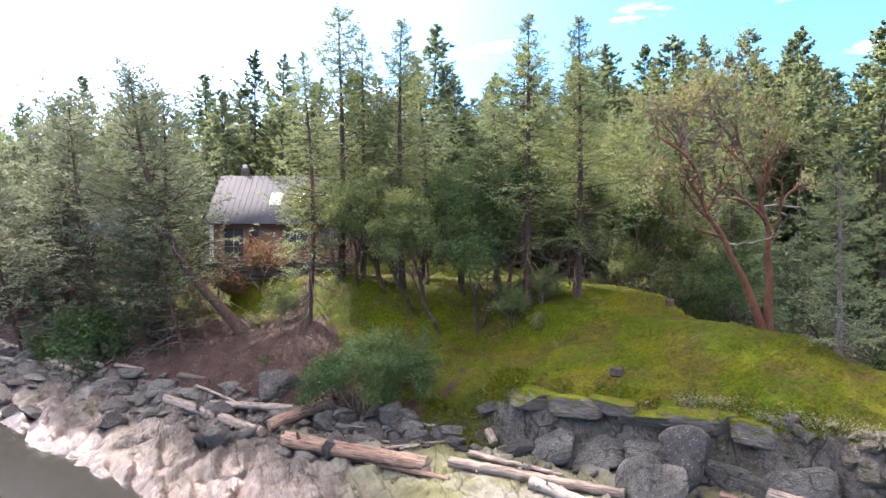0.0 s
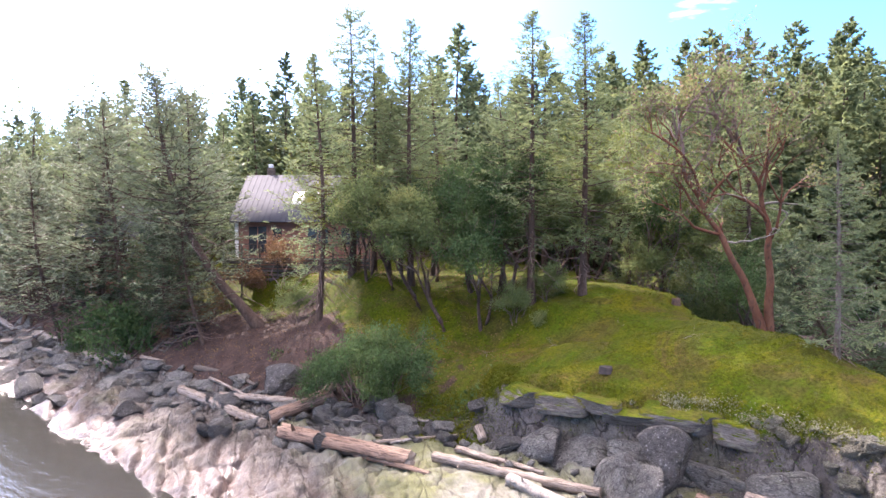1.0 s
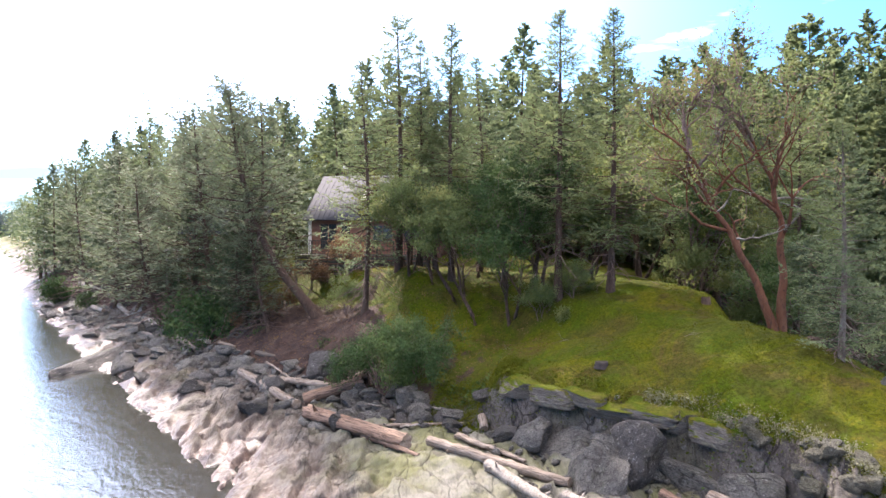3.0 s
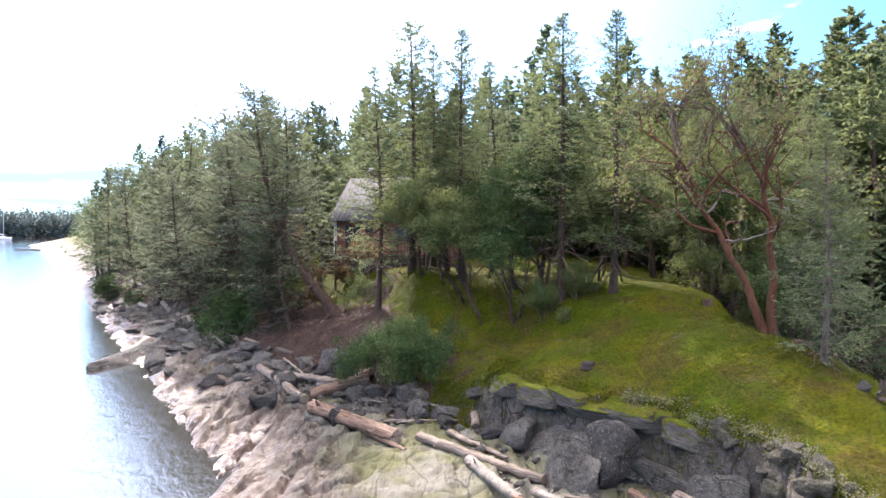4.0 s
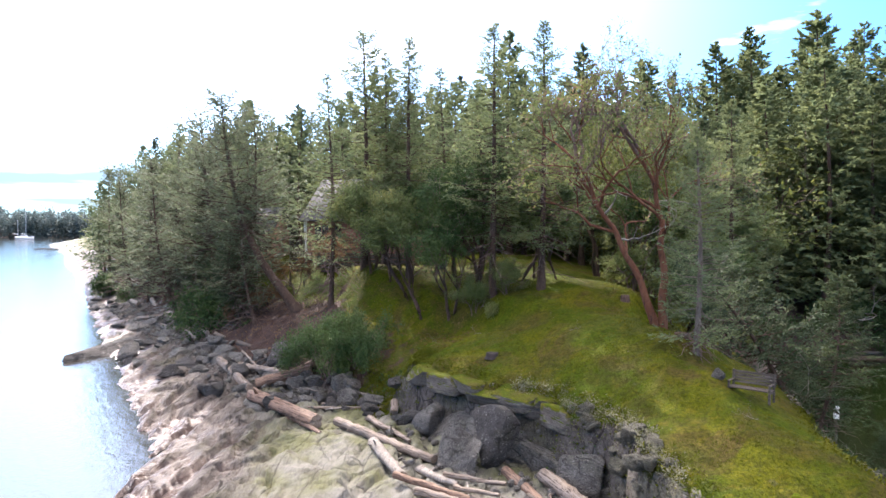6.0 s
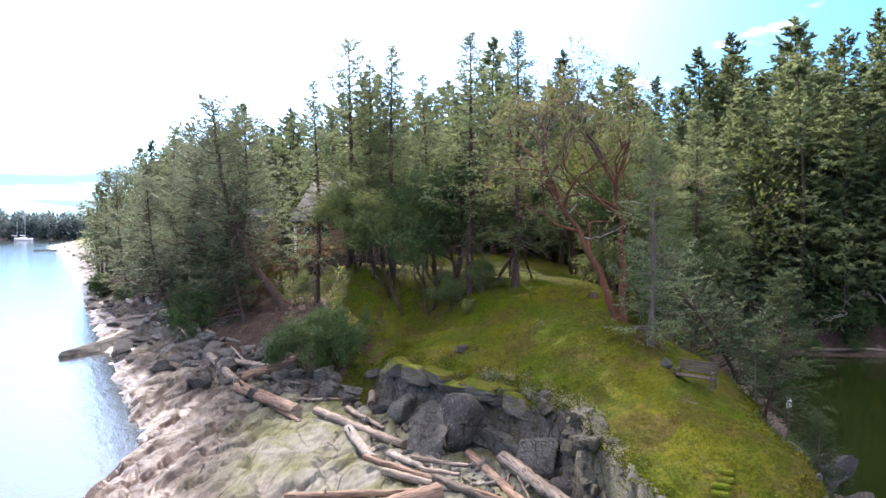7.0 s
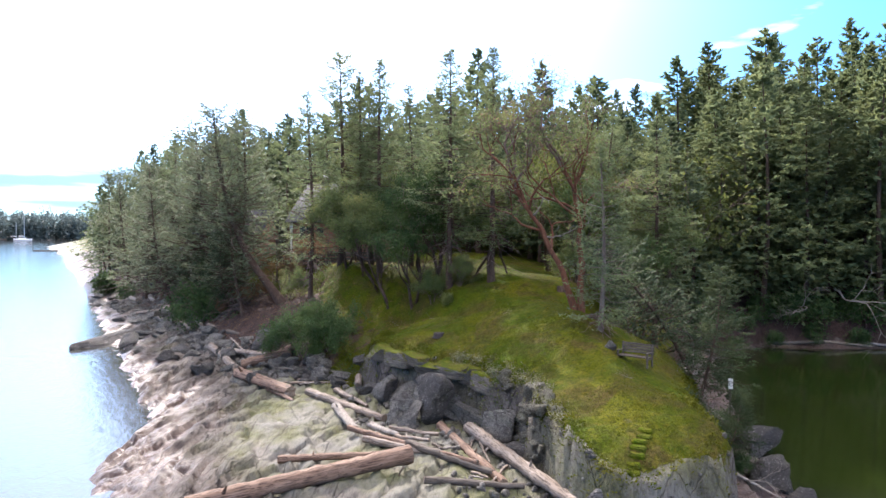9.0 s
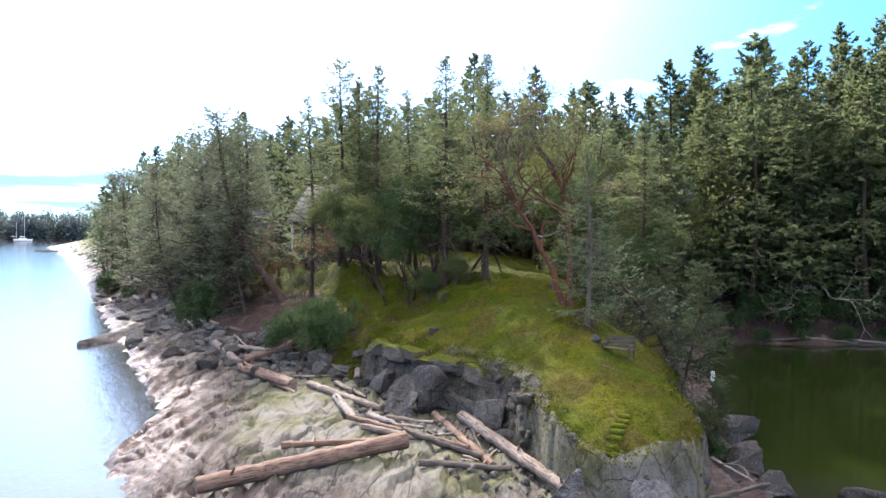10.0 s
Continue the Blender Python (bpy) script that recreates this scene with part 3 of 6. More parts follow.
def sheet(name, V, F, mat, smooth_=True, parent=None, label=""):
    """A mesh object from arrays of corners and of faces (all with the same number of corners, or a list of such arrays)."""
    F = F if isinstance(F, list) else [F]
    me = bpy.data.meshes.new(name)
    V = np.asarray(V, np.float32)
    idx = np.concatenate([f.ravel() for f in F]).astype(np.int32)
    tot = np.concatenate([np.full(len(f), f.shape[1], np.int32) for f in F])
    me.vertices.add(len(V))
    me.vertices.foreach_set("co", V.ravel())
    me.loops.add(len(idx))
    me.loops.foreach_set("vertex_index", idx)
    me.polygons.add(len(tot))
    me.polygons.foreach_set("loop_start", np.concatenate([[0], np.cumsum(tot)[:-1]]).astype(np.int32))
    me.update(calc_edges=True)
    me.validate()
    if smooth_:
        me.polygons.foreach_set("use_smooth", np.ones(len(me.polygons), bool))
    if mat:
        me.materials.append(mat)
    ob = new(name, me)
    if parent:
        ob.parent = parent
    tagged(ob, label, kind="stuff" if name in ("crown", "branchwork", "dead_bough", "dry_foliage", "twig_fan") else "")
    return ob


def part(name, bm, mat, parent, label=""):
    me = bpy.data.meshes.new(name)
    bm.to_mesh(me)
    bm.free()
    me.materials.append(mat)
    ob = new(name, me)
    ob.parent = parent
    if label:
        tagged(ob, label)
    return ob


def spread_line(lo, hi, step, far, grow=1.16):
    line = list(np.arange(lo, hi + 1e-6, step))
    s, p = step, line[-1]
    while p < far:
        s = min(s * grow, 220)
        p += s
        line.append(p)
    s, p = step, line[0]
    while p > -far:
        s = min(s * grow, 220)
        p -= s
        line.insert(0, p)
    return np.array(line)


def steps_line(*runs):
    """Spacings run by run (from, to, step), then ever wider to the horizon."""
    line = np.concatenate([np.arange(a, b_, s) for a, b_, s in runs])
    lo, hi = spread_line(line[0], line[0] + 1, runs[0][2], 4200), spread_line(line[-1] - 1, line[-1], runs[-1][2], 4200)
    return np.concatenate([lo[lo < line[0] - 0.05], line, hi[hi > line[-1] + 0.05]])


GX = steps_line((-62, -32, 0.55), (-32, -13, 0.25), (-13, 17, 0.115), (17, 24, 0.19))
GY = steps_line((8.5, 30, 0.115), (30, 37, 0.18), (37, 46, 0.3), (46, 66, 0.45))
MX, MY = np.meshgrid(GX, GY)
gz, gm, gs, gw, ge, gd = lie(MX.ravel(), MY.ravel())
nx, ny = len(GX), len(GY)
GRID = gz.reshape(ny, nx)


def ground_z(x, y):
    """Height of the sheet at a place."""
    i, j = int(np.searchsorted(GX, x)) - 1, int(np.searchsorted(GY, y)) - 1
    u, v = (x - GX[i]) / (GX[i + 1] - GX[i]), (y - GY[j]) / (GY[j + 1] - GY[j])
    return float(GRID[j, i] * (1 - u) * (1 - v) + GRID[j, i + 1] * u * (1 - v) + GRID[j + 1, i] * (1 - u) * v + GRID[j + 1, i + 1] * u * v)


I = np.arange(nx * ny).reshape(ny, nx)
quads = np.stack([I[:-1, :-1].ravel(), I[:-1, 1:].ravel(), I[1:, 1:].ravel(), I[1:, :-1].ravel()], 1)
ground = sheet("ground", np.stack([MX.ravel(), MY.ravel(), gz], 1), quads, M_GROUND)
for key, values in (("moss", gm), ("soil", gs), ("wash", gw), ("pale", shelf_tone(MX.ravel(), MY.ravel()))):
    at = ground.data.attributes.new(key, "FLOAT", "POINT")
    at.data.foreach_set("value", values.astype(np.float32))
tagged(ground, "sandstone shore shelf rising to a mossy green bluff", "ground", kind="structure")
WX = spread_line(-40, 40, 4, 4300, 1.2)
WM, WN = np.meshgrid(WX, WX)
I = np.arange(len(WX) ** 2).reshape(len(WX), -1)
quads = np.stack([I[:-1, :-1].ravel(), I[:-1, 1:].ravel(), I[1:, 1:].ravel(), I[1:, :-1].ravel()], 1)
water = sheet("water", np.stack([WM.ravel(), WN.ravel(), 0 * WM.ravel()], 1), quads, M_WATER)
tagged(water, "calm sea water with fine ripples and bright sky reflections", "water", kind="structure")

# ---- trees ----
class Acc:
    """Collects corners and faces of one mesh."""

    def __init__(self):
        self.V, self.Q, self.T, self.n = [], [], [], 0

    def add(self, V, Q=None, T=None):
        self.V.append(np.asarray(V, float))
        if Q is not None and len(Q):
            self.Q.append(np.asarray(Q) + self.n)
        if T is not None and len(T):
            self.T.append(np.asarray(T) + self.n)
        self.n += len(V)

    def make(self, name, mat, parent=None, label="", smooth_=True):
        F = []
        if self.Q:
            F.append(np.concatenate(self.Q))
        if self.T:
            F.append(np.concatenate(self.T))
        return sheet(name, np.concatenate(self.V), F, mat, smooth_, parent, label)


def tube(acc, P, R, sides=5, cap=False):
    """A tube along the points P with the radii R."""
    P, R = np.asarray(P, float), np.asarray(R, float)
    D = np.gradient(P, axis=0)
    D /= np.linalg.norm(D, axis=1)[:, None] + 1e-9
    ref = np.where(np.abs(D[:, 2:3]) > 0.9, [[1.0, 0, 0]], [[0, 0, 1.0]])
    A = np.cross(D, ref)
    A /= np.linalg.norm(A, axis=1)[:, None] + 1e-9
    B = np.cross(D, A)
    th = np.arange(sides) * 2 * math.pi / sides
    V = P[:, None] + R[:, None, None] * (np.cos(th)[None, :, None] * A[:, None] + np.sin(th)[None, :, None] * B[:, None])
    n = len(P)
    k = np.arange(sides)
    Q = []
    for i in range(n - 1):
        Q.append(np.stack([i * sides + k, i * sides + (k + 1) % sides, (i + 1) * sides + (k + 1) % sides, (i + 1) * sides + k], 1))
    acc.add(V.reshape(-1, 3), np.concatenate(Q))


def leaves(acc, P, D, S, L, W, bend=0.15, three=False):
    """Kite leaves at P along D, with the side ways S, lengths L and widths W."""
    D = D / (np.linalg.norm(D, axis=1)[:, None] + 1e-9)
    S = S - D * (S * D).sum(1)[:, None]
    S /= np.linalg.norm(S, axis=1)[:, None] + 1e-9
    N = np.cross(D, S)
    L, W = L[:, None], W[:, None]
    if three:
        V = np.stack([P - D * L * 0.3 - S * W * 0.5, P - D * L * 0.1 + S * W * 0.6, P + D * L * 0.7], 1).reshape(-1, 3)
        acc.add(V, T=np.arange(len(P))[:, None] * 3 + np.array([[0, 1, 2]]))
        return
    V = np.stack([P, P + D * L * 0.45 + S * W * 0.5 + N * L * bend * 0.4, P + D * L, P + D * L * 0.45 - S * W * 0.5 + N * L * bend * 0.4], 1).reshape(-1, 3)
    k = np.arange(len(P))[:, None] * 4
    acc.add(V, k + np.array([[0, 1, 2, 3]]))


def fir(seed, H, bare=0.25, wide=0.2, boughs=90, lets=10, sprays=9, size=0.22, gaps=0.0, name="fir", mats=None, droop=0.35, dead=8, label="", top=0.0, bole=1.0, sway=0.012, category="fir tree", fat=0.30, flat=0.5, limbs=True, bend=0.0, three=False, even=0.88):
    """A fir at the origin: trunk, boughs and a crown of needle sprays on branchlets. wide: crown's half width over its height."""
    rng = np.random.default_rng(seed)
    bark, needles = mats or (M_BARK, M_FIR)
    root = thing(name, label, category)
    wood, dry, crown = Acc(), Acc(), Acc()
    zs = np.linspace(0, 1, 14)
    bx, by = rng.normal(0, sway * H, 2)
    axis = lambda u: np.stack([bx * np.sin(u * 4.0) + bend * H * (1 - np.exp(-3 * u)), by * np.sin(u * 3.1), H * u], -1)
    r0 = 0.0125 * H * bole
    tube(wood, axis(zs) - np.array([0, 0, 0.4]) * (zs[:, None] == 0), r0 * (1 - zs) ** 0.8 + 0.012 + 0.5 * r0 * np.exp(-zs * 30), 8)
    for k in range(boughs + dead):
        isdead = k >= boughs
        u = bare * (0.35 + 0.9 * rng.random()) if isdead else bare + (1 - bare) * ((k + rng.random()) / boughs) ** even
        v = (u - bare) / (1 - bare)
        if not isdead and rng.random() < gaps * (1 - 0.85 * v):
            continue
        prof = (1 - v) ** 0.84 * (0.6 + 0.4 * min(1, v / 0.16)) if not isdead else 0.6
        ln = max(0.14, 1.15 * wide * H * prof * (0.5 + 0.65 * rng.random() + (0.25 * rng.random() if rng.random() < 0.2 else 0)) + 0.006 * H + top * (v > 0.8) * rng.random())
        az = k * 2.399 + rng.normal(0, 0.6)
        rise = -droop + (0.30 + droop) * v + rng.normal(0, 0.13)
        out = np.array([math.cos(az), math.sin(az), 0])
        s = np.linspace(0, 1, 5)
        base = axis(u)
        P = base + out * (s * ln)[:, None] + np.array([0, 0, 1]) * (ln * (math.tan(rise) * s + 0.25 * s ** 2.4 * (1 if not isdead else -0.4)))[:, None]
        P[1:5] += rng.normal(0, 0.035 * ln, (4, 3))
        if limbs:
            tube(dry if isdead else wood, P, (0.010 + 0.011 * ln) * (1 - 0.85 * s), 3)
        if isdead:
            continue
        n = max(5, int(lets * (0.45 + 0.65 * ln / (wide * H)) * (0.7 + 0.6 * rng.random())))
        q = 0.15 + 0.85 * (np.arange(n) + rng.random(n)) / n
        q[-1] = 1.0
        j = np.clip((q * 4).astype(int), 0, 3)
        f = (q * 4 - j)[:, None]
        C = P[j] * (1 - f) + P[j + 1] * f
        fw = P[j + 1] - P[j]
        fw /= np.linalg.norm(fw, axis=1)[:, None]
        side = np.cross(fw, [0, 0, 1.0])
        sg = np.where(np.arange(n) % 2, 1.0, -1.0)[:, None]
        sg[-1] = 0
        D2 = fw * 0.7 + side * sg * 0.75 + np.array([0, 0, -0.12]) + rng.normal(0, 0.2, (n, 3))
        D2 /= np.linalg.norm(D2, axis=1)[:, None]
        l2 = (0.42 * ln * (1.1 - q) + 0.16 * min(1.0, ln) + 0.03 * ln) * (0.6 + 0.8 * rng.random(n))
        m = sprays
        tt = (np.arange(m) + rng.random((n, m))) / m
        B = C[:, None] + D2[:, None] * (tt * l2[:, None])[..., None] - np.array([0, 0, 1]) * (0.18 * l2[:, None] * tt ** 2)[..., None]
        s2 = np.cross(D2, [0, 0, 1.0])[:, None] * np.where(np.arange(m) % 2, 1.0, -1.0)[None, :, None]
        DD = D2[:, None] * 0.8 + s2 * 0.7 + rng.normal(0, 0.30, (n, m, 3)) + np.array([0, 0, 0.05])
        B, DD = (B + rng.normal(0, 0.03, B.shape)).reshape(-1, 3), DD.reshape(-1, 3)
        N = len(B)
        sz_ = size * (0.55 + 0.45 * min(1.0, ln / 1.2))
        leaves(crown, B, DD, np.cross(DD, [0, 0, 1.0]) + rng.normal(0, flat, (N, 3)), sz_ * (0.6 + 0.8 * rng.random(N)), sz_ * fat * (0.6 + 0.8 * rng.random(N)), -0.2, three)
    n = 60 if not three else 16
    q = rng.random(n) ** 1.5
    B = axis(1 - 0.06 * q) + rng.normal(0, 0.01, (n, 3))
    DD = np.stack([np.cos(np.arange(n) * 2.4), np.sin(np.arange(n) * 2.4), 0.2 + 1.6 * (1 - q)], 1)
    leaves(crown, B, DD, rng.normal(0, 1, (n, 3)), size * (0.3 + 0.7 * q), 0.7 * size * fat * (0.7 + 0.6 * q), -0.2, three)
    wood.make("trunk", bark, root)
    if dead:
        dry.make("dead_bough", M_TWIG, root)
    crown.make("crown", needles, root, smooth_=False)
    return root


def grow(rng, acc, p, d, ln, r, depth, tips, up=0.25, twist=0.35, fork=(2, 3), shrink=0.72, sides=5, thin=None, fine=2):
    """Limbs that fork and bend; tips gathers the ends of the last ones."""
    n = 5 if depth > 2 else 3
    P, q = [p], p.copy()
    dd = d.copy()
    for i in range(n):
        dd = dd + rng.normal(0, twist * 0.3, 3) + np.array([0, 0, up * 0.12])
        dd /= np.linalg.norm(dd)
        q = q + dd * ln / n
        P.append(q.copy())
    R = np.linspace(r, r * 0.62, n + 1)
    if thin is not None and depth <= fine:
        tube(thin, P, R, sides if depth > 2 else 3)
    elif isinstance(acc, list):
        acc.append(Acc())
        tube(acc[-1], P, R, sides)
    else:
        tube(acc, P, R, sides if depth > 2 else 3)
    if depth == 0:
        tips.append((P[1], P[-1]))
        return
    if depth <= 2:
        tips.append((P[1], P[-1]))
    for k in range(int(rng.integers(fork[0], fork[1] + 1))):
        a = rng.normal(0, 1, 3)
        a -= dd * a.dot(dd)
        a /= np.linalg.norm(a)
        nd = dd * math.cos(0.55) + a * math.sin(0.35 + 0.5 * rng.random())
        s = int(rng.integers(n // 2 + 1, n + 1)) if k else n
        grow(rng, acc, P[s].copy(), nd / np.linalg.norm(nd), ln * shrink * (0.75 + 0.5 * rng.random()), r * (0.62 if k == 0 else 0.5), depth - 1, tips, up, twist, fork, shrink, sides, thin, fine)


def clothe(rng, crown, tips, n, size, spread=0.35, wfac=0.5, drop=0.0):
    """Leaves about the ends of twigs."""
    A = np.array([a for a, b_ in tips])
    B = np.array([b_ for a, b_ in tips])
    share = rng.random(len(A)) ** 1.5
    k = rng.choice(len(A), n, p=share / share.sum())
    s = rng.random(n)[:, None]
    C = A[k] * (1 - s) + B[k] * s + rng.normal(0, spread, (n, 3)) * 0.6
    D = (B[k] - A[k]) * 0.5 + rng.normal(0, 0.5, (n, 3)) - np.array([0, 0, drop])
    leaves(crown, C, D, rng.normal(0, 1, (n, 3)), size * (0.6 + 0.8 * rng.random(n)), size * wfac * (0.6 + 0.8 * rng.random(n)), 0.2)


def broadleaf(seed, H, stems, depth, nleaf, size, name, label, category, mats, r=0.16, up=0.3, twist=0.4, spread=0.35, first=0.38, fork=(2, 3), shrink=0.74, wfac=0.5):
    """A tree or bush of forking limbs. stems: first directions."""
    rng = np.random.default_rng(seed)
    root = thing(name, label, category)
    limbs, twig, crown, tips = [], Acc(), Acc(), []
    for k, dirn in enumerate(stems):
        dv = np.array(dirn, float)
        dv /= np.linalg.norm(dv)
        grow(rng, limbs, np.array([0.12 * math.cos(k * 2.2), 0.12 * math.sin(k * 2.2), -0.3]), dv, H * first, r * (1 - 0.1 * k), depth, tips, up, twist, fork, shrink, 7, twig, depth - 2)
    clothe(rng, crown, tips, nleaf, size, spread, wfac)
    for limb in limbs:
        limb.make("stem" if limb is limbs[0] else "limb", mats[0], root)
    twig.make("branchwork", mats[1], root)
    crown.make("crown", mats[2], root, smooth_=False)
    return root


def place(src, x, y, s=1.0, turn=0.0, z=None, lean_deg=(0, 0), label="", group="", tall=1.0):
    """A copy of a tree on the ground at x, y."""
    zz = ground_z(x, y) - 0.05 if z is None else z
    m = pose(x, y, zz, lean_deg[0], lean_deg[1], turn) @ Matrix.Diagonal((s, s, s * tall, 1))
    ob = copy_thing(src, m)
    return tagged(ob, label, "", group)


def discard(ob):
    for o in (*ob.children_recursive, ob):
        bpy.data.objects.remove(o)


# kinds
K = {}
K["spire"] = fir(1, 15, 0.17, 0.205, 160, 12, 9, 0.22, 0.22, droop=0.25, label="tall narrow douglas fir with sparse upper boughs", dead=26)
K["spire2"] = fir(2, 15, 0.22, 0.21, 150, 12, 9, 0.22, 0.24, droop=0.3, label="tall ragged douglas fir with bare lower trunk", dead=26, mats=(M_BARK, M_FIR))
K["broad"] = fir(3, 14, 0.19, 0.24, 140, 11, 8, 0.23, 0.28, droop=0.35, label="broad dense douglas fir with drooping boughs", mats=(M_BARK, M_FIRDARK), dead=26)
K["ragged"] = fir(4, 15, 0.32, 0.20, 130, 13, 9, 0.22, 0.32, droop=0.2, label="ragged old fir with open crown and dead limbs", dead=22, top=0.6)
K["shore"] = fir(5, 13, 0.14, 0.36, 120, 12, 9, 0.24, 0.20, droop=0.12, label="wide grey-green shore pine with layered boughs", mats=(M_BARK, M_PINE), dead=16, top=0.8, sway=0.03, category="pine tree")
K["leaning"] = fir(25, 14, 0.34, 0.32, 140, 13, 8, 0.23, 0.36, droop=0.12, label="big leaning shore pine over the rocks, dark twisted trunk", mats=(M_BARK, M_PINE), dead=12, top=0.8, sway=0.02, category="pine tree", bend=-0.46, bole=1.6)
K["inlet"] = fir(26, 13, 0.12, 0.32, 120, 14, 9, 0.27, 0.08, droop=0.22, label="spreading dark fir overhanging the inlet from the bluff", mats=(M_BARK, M_INLET), dead=12, top=0.8, sway=0.03)
K["shore_far"] = fir(27, 13, 0.06, 0.33, 100, 8, 7, 0.38, 0.10, droop=0.15, label="wide grey-green pine in the shore woods", mats=(M_BARK, M_PINE), dead=0, fat=0.45, category="pine tree", three=True)
K["young"] = fir(6, 8.4, 0.06, 0.24, 120, 10, 9, 0.17, 0.05, droop=0.3, label="young fir with pale slim trunk and dead low boughs", mats=(M_PALEBARK, M_FIRDARK), dead=22)
K["far1"] = fir(7, 15, 0.08, 0.25, 105, 7, 5, 0.54, 0.05, dead=0, label="dark conical fir in the woods behind", mats=(M_BARK, M_FIRDEEP), fat=0.45, limbs=False, three=True)
K["far2"] = fir(8, 15, 0.10, 0.29, 105, 7, 5, 0.54, 0.1, mats=(M_BARK, M_FIRDARK), dead=0, label="bushy green fir in the woods behind", fat=0.45, limbs=False, three=True)
K["far3"] = fir(9, 15, 0.08, 0.21, 105, 7, 5, 0.50, 0.05, dead=0, label="slim green fir in the woods behind", mats=(M_BARK, M_FIRDARK), fat=0.45, limbs=False, three=True)
K["tall1"] = fir(21, 24, 0.08, 0.24, 125, 8, 7, 0.64, 0.04, dead=0, label="tall dark fir on the far bank of the inlet", mats=(M_BARK, M_FIR), fat=0.5, limbs=False, three=True)
K["tall2"] = fir(22, 24, 0.05, 0.28, 125, 8, 7, 0.64, 0.16, mats=(M_BARK, M_FIR), dead=0, label="tall bushy fir on the far bank of the inlet", fat=0.5, top=0.5, limbs=False, three=True)
K["leafy_far"] = broadleaf(16, 10, [(0.2, 0, 1), (-0.3, 0.2, 1), (0, -0.3, 1)], 4, 2600, 0.42, "leafy_tree", "yellow-green leafy tree between the firs", "tree", (M_BARK, M_TWIG, M_LEAFY), spread=0.9, first=0.42, up=0.6)
K["leafy"] = broadleaf(11, 10, [(0.2, 0, 1), (-0.3, 0.2, 1), (0, -0.3, 1)], 5, 9000, 0.22, "leafy_tree", "yellow-green leafy tree between the firs", "tree", (M_BARK, M_TWIG, M_LEAFY), spread=0.55)


def old_arbutus():
    """The big arbutus: two bare stems, one leaning out, and a wide half-bare crown."""
    rng = np.random.default_rng(12)
    root = thing("arbutus", "old arbutus with smooth orange-red limbs and half-bare twiggy crown", "arbutus tree")
    twig, crown, tips = Acc(), Acc(), []
    stems = (((0.05, 0, -0.3), (-0.35, 0.05, 1.2), (-1.0, 0.1, 2.6), (-1.75, 0.1, 4.0), (-2.5, 0.0, 5.2), (-3.1, -0.2, 6.2)),
             ((0.25, 0.1, -0.3), (0.3, 0.1, 1.6), (0.2, 0.0, 3.2), (0.15, 0.1, 4.4), (-0.2, 0.2, 5.8), (-0.9, 0.3, 7.4)))
    for n_, pts in enumerate(stems):
        acc = Acc()
        P = np.array(pts)
        u = np.linspace(0, len(P) - 1, 26)
        k = np.clip(u.astype(int), 0, len(P) - 2)
        f = (u - k)[:, None]
        f = f * f * (3 - 2 * f) * 0.35 + f * 0.65
        C = P[k] * (1 - f) + P[k + 1] * f
        C[2:] += 0.05 * np.stack([np.sin(u[2:] * 5 + n_), np.cos(u[2:] * 4), 0 * u[2:]], 1)
        tube(acc, C, 0.175 - 0.11 * (u / u[-1]) ** 0.8 + 0.09 * np.exp(-u * 3), 10)
        acc.make("stem", M_REDBARK, root)
        for s_ in (11, 14, 16, 18, 20, 22, 23, 24, 25):
            limbs = []
            az = rng.random() * 6.283
            d = np.array([0.75 * math.cos(az) - 0.15, 0.6 * math.sin(az), 0.75 + 0.3 * rng.random()])
            grow(rng, limbs, C[s_], d / np.linalg.norm(d), 1.5 + 0.6 * rng.random(), 0.075, 5, tips, 0.30, 0.55, (2, 3), 0.70, 5, twig)
            for limb in limbs:
                limb.make("limb", M_REDBARK if s_ < 23 else M_TWIG, root)
        for s_ in (13, 17):
            spurs = []
            grow(rng, spurs, C[s_], np.array([0.8, 0.1, 0.5]), 1.0, 0.05, 3, [], 0.5, 0.9, (1, 2), 0.6, 4)
            for spur in spurs:
                spur.make("dead_spur", M_DEADWOOD, root)
    clothe(rng, crown, tips, 6500, 0.14, 0.16, 0.45)
    dry_ = Acc()
    clothe(rng, dry_, tips, 1500, 0.12, 0.16, 0.45)
    dry_.make("dry_foliage", M_DRYLEAF, root, smooth_=False)
    twig.make("branchwork", M_TWIG, root)
    crown.make("crown", M_ARBUTUS, root, smooth_=False)
    return root


K["arbutus"] = old_arbutus()
K["thicket"] = broadleaf(18, 4.2, [(0.3, 0, 1), (-0.4, 0.2, 1), (0, 0.5, 1), (0.1, -0.5, 0.9), (0.6, 0.4, 0.8)], 4, 9000, 0.14, "bush", "dark brownish-green thicket under the firs", "bush", (M_TWIG, M_TWIG, M_ARBUTUS), 0.05, 0.3, 0.5, 0.3, 0.34, wfac=0.45)
K["oak"] = broadleaf(13, 9, [(0.35, 0.1, 1)], 6, 14000, 0.15, "arbutus", "dense dark arbutus with reddish twigs", "arbutus tree", (M_BARK, M_TWIG, M_ARBUTUS), 0.15, 0.75, 0.40, 0.38, 0.30, shrink=0.70)
K["oak2"] = broadleaf(33, 9, [(-0.3, 0.1, 1), (0.5, -0.2, 1)], 5, 13000, 0.15, "arbutus", "leaning dark arbutus with a dense hanging crown", "arbutus tree", (M_BARK, M_TWIG, M_SHRUB), 0.14, 0.7, 0.42, 0.40, 0.29, shrink=0.72)
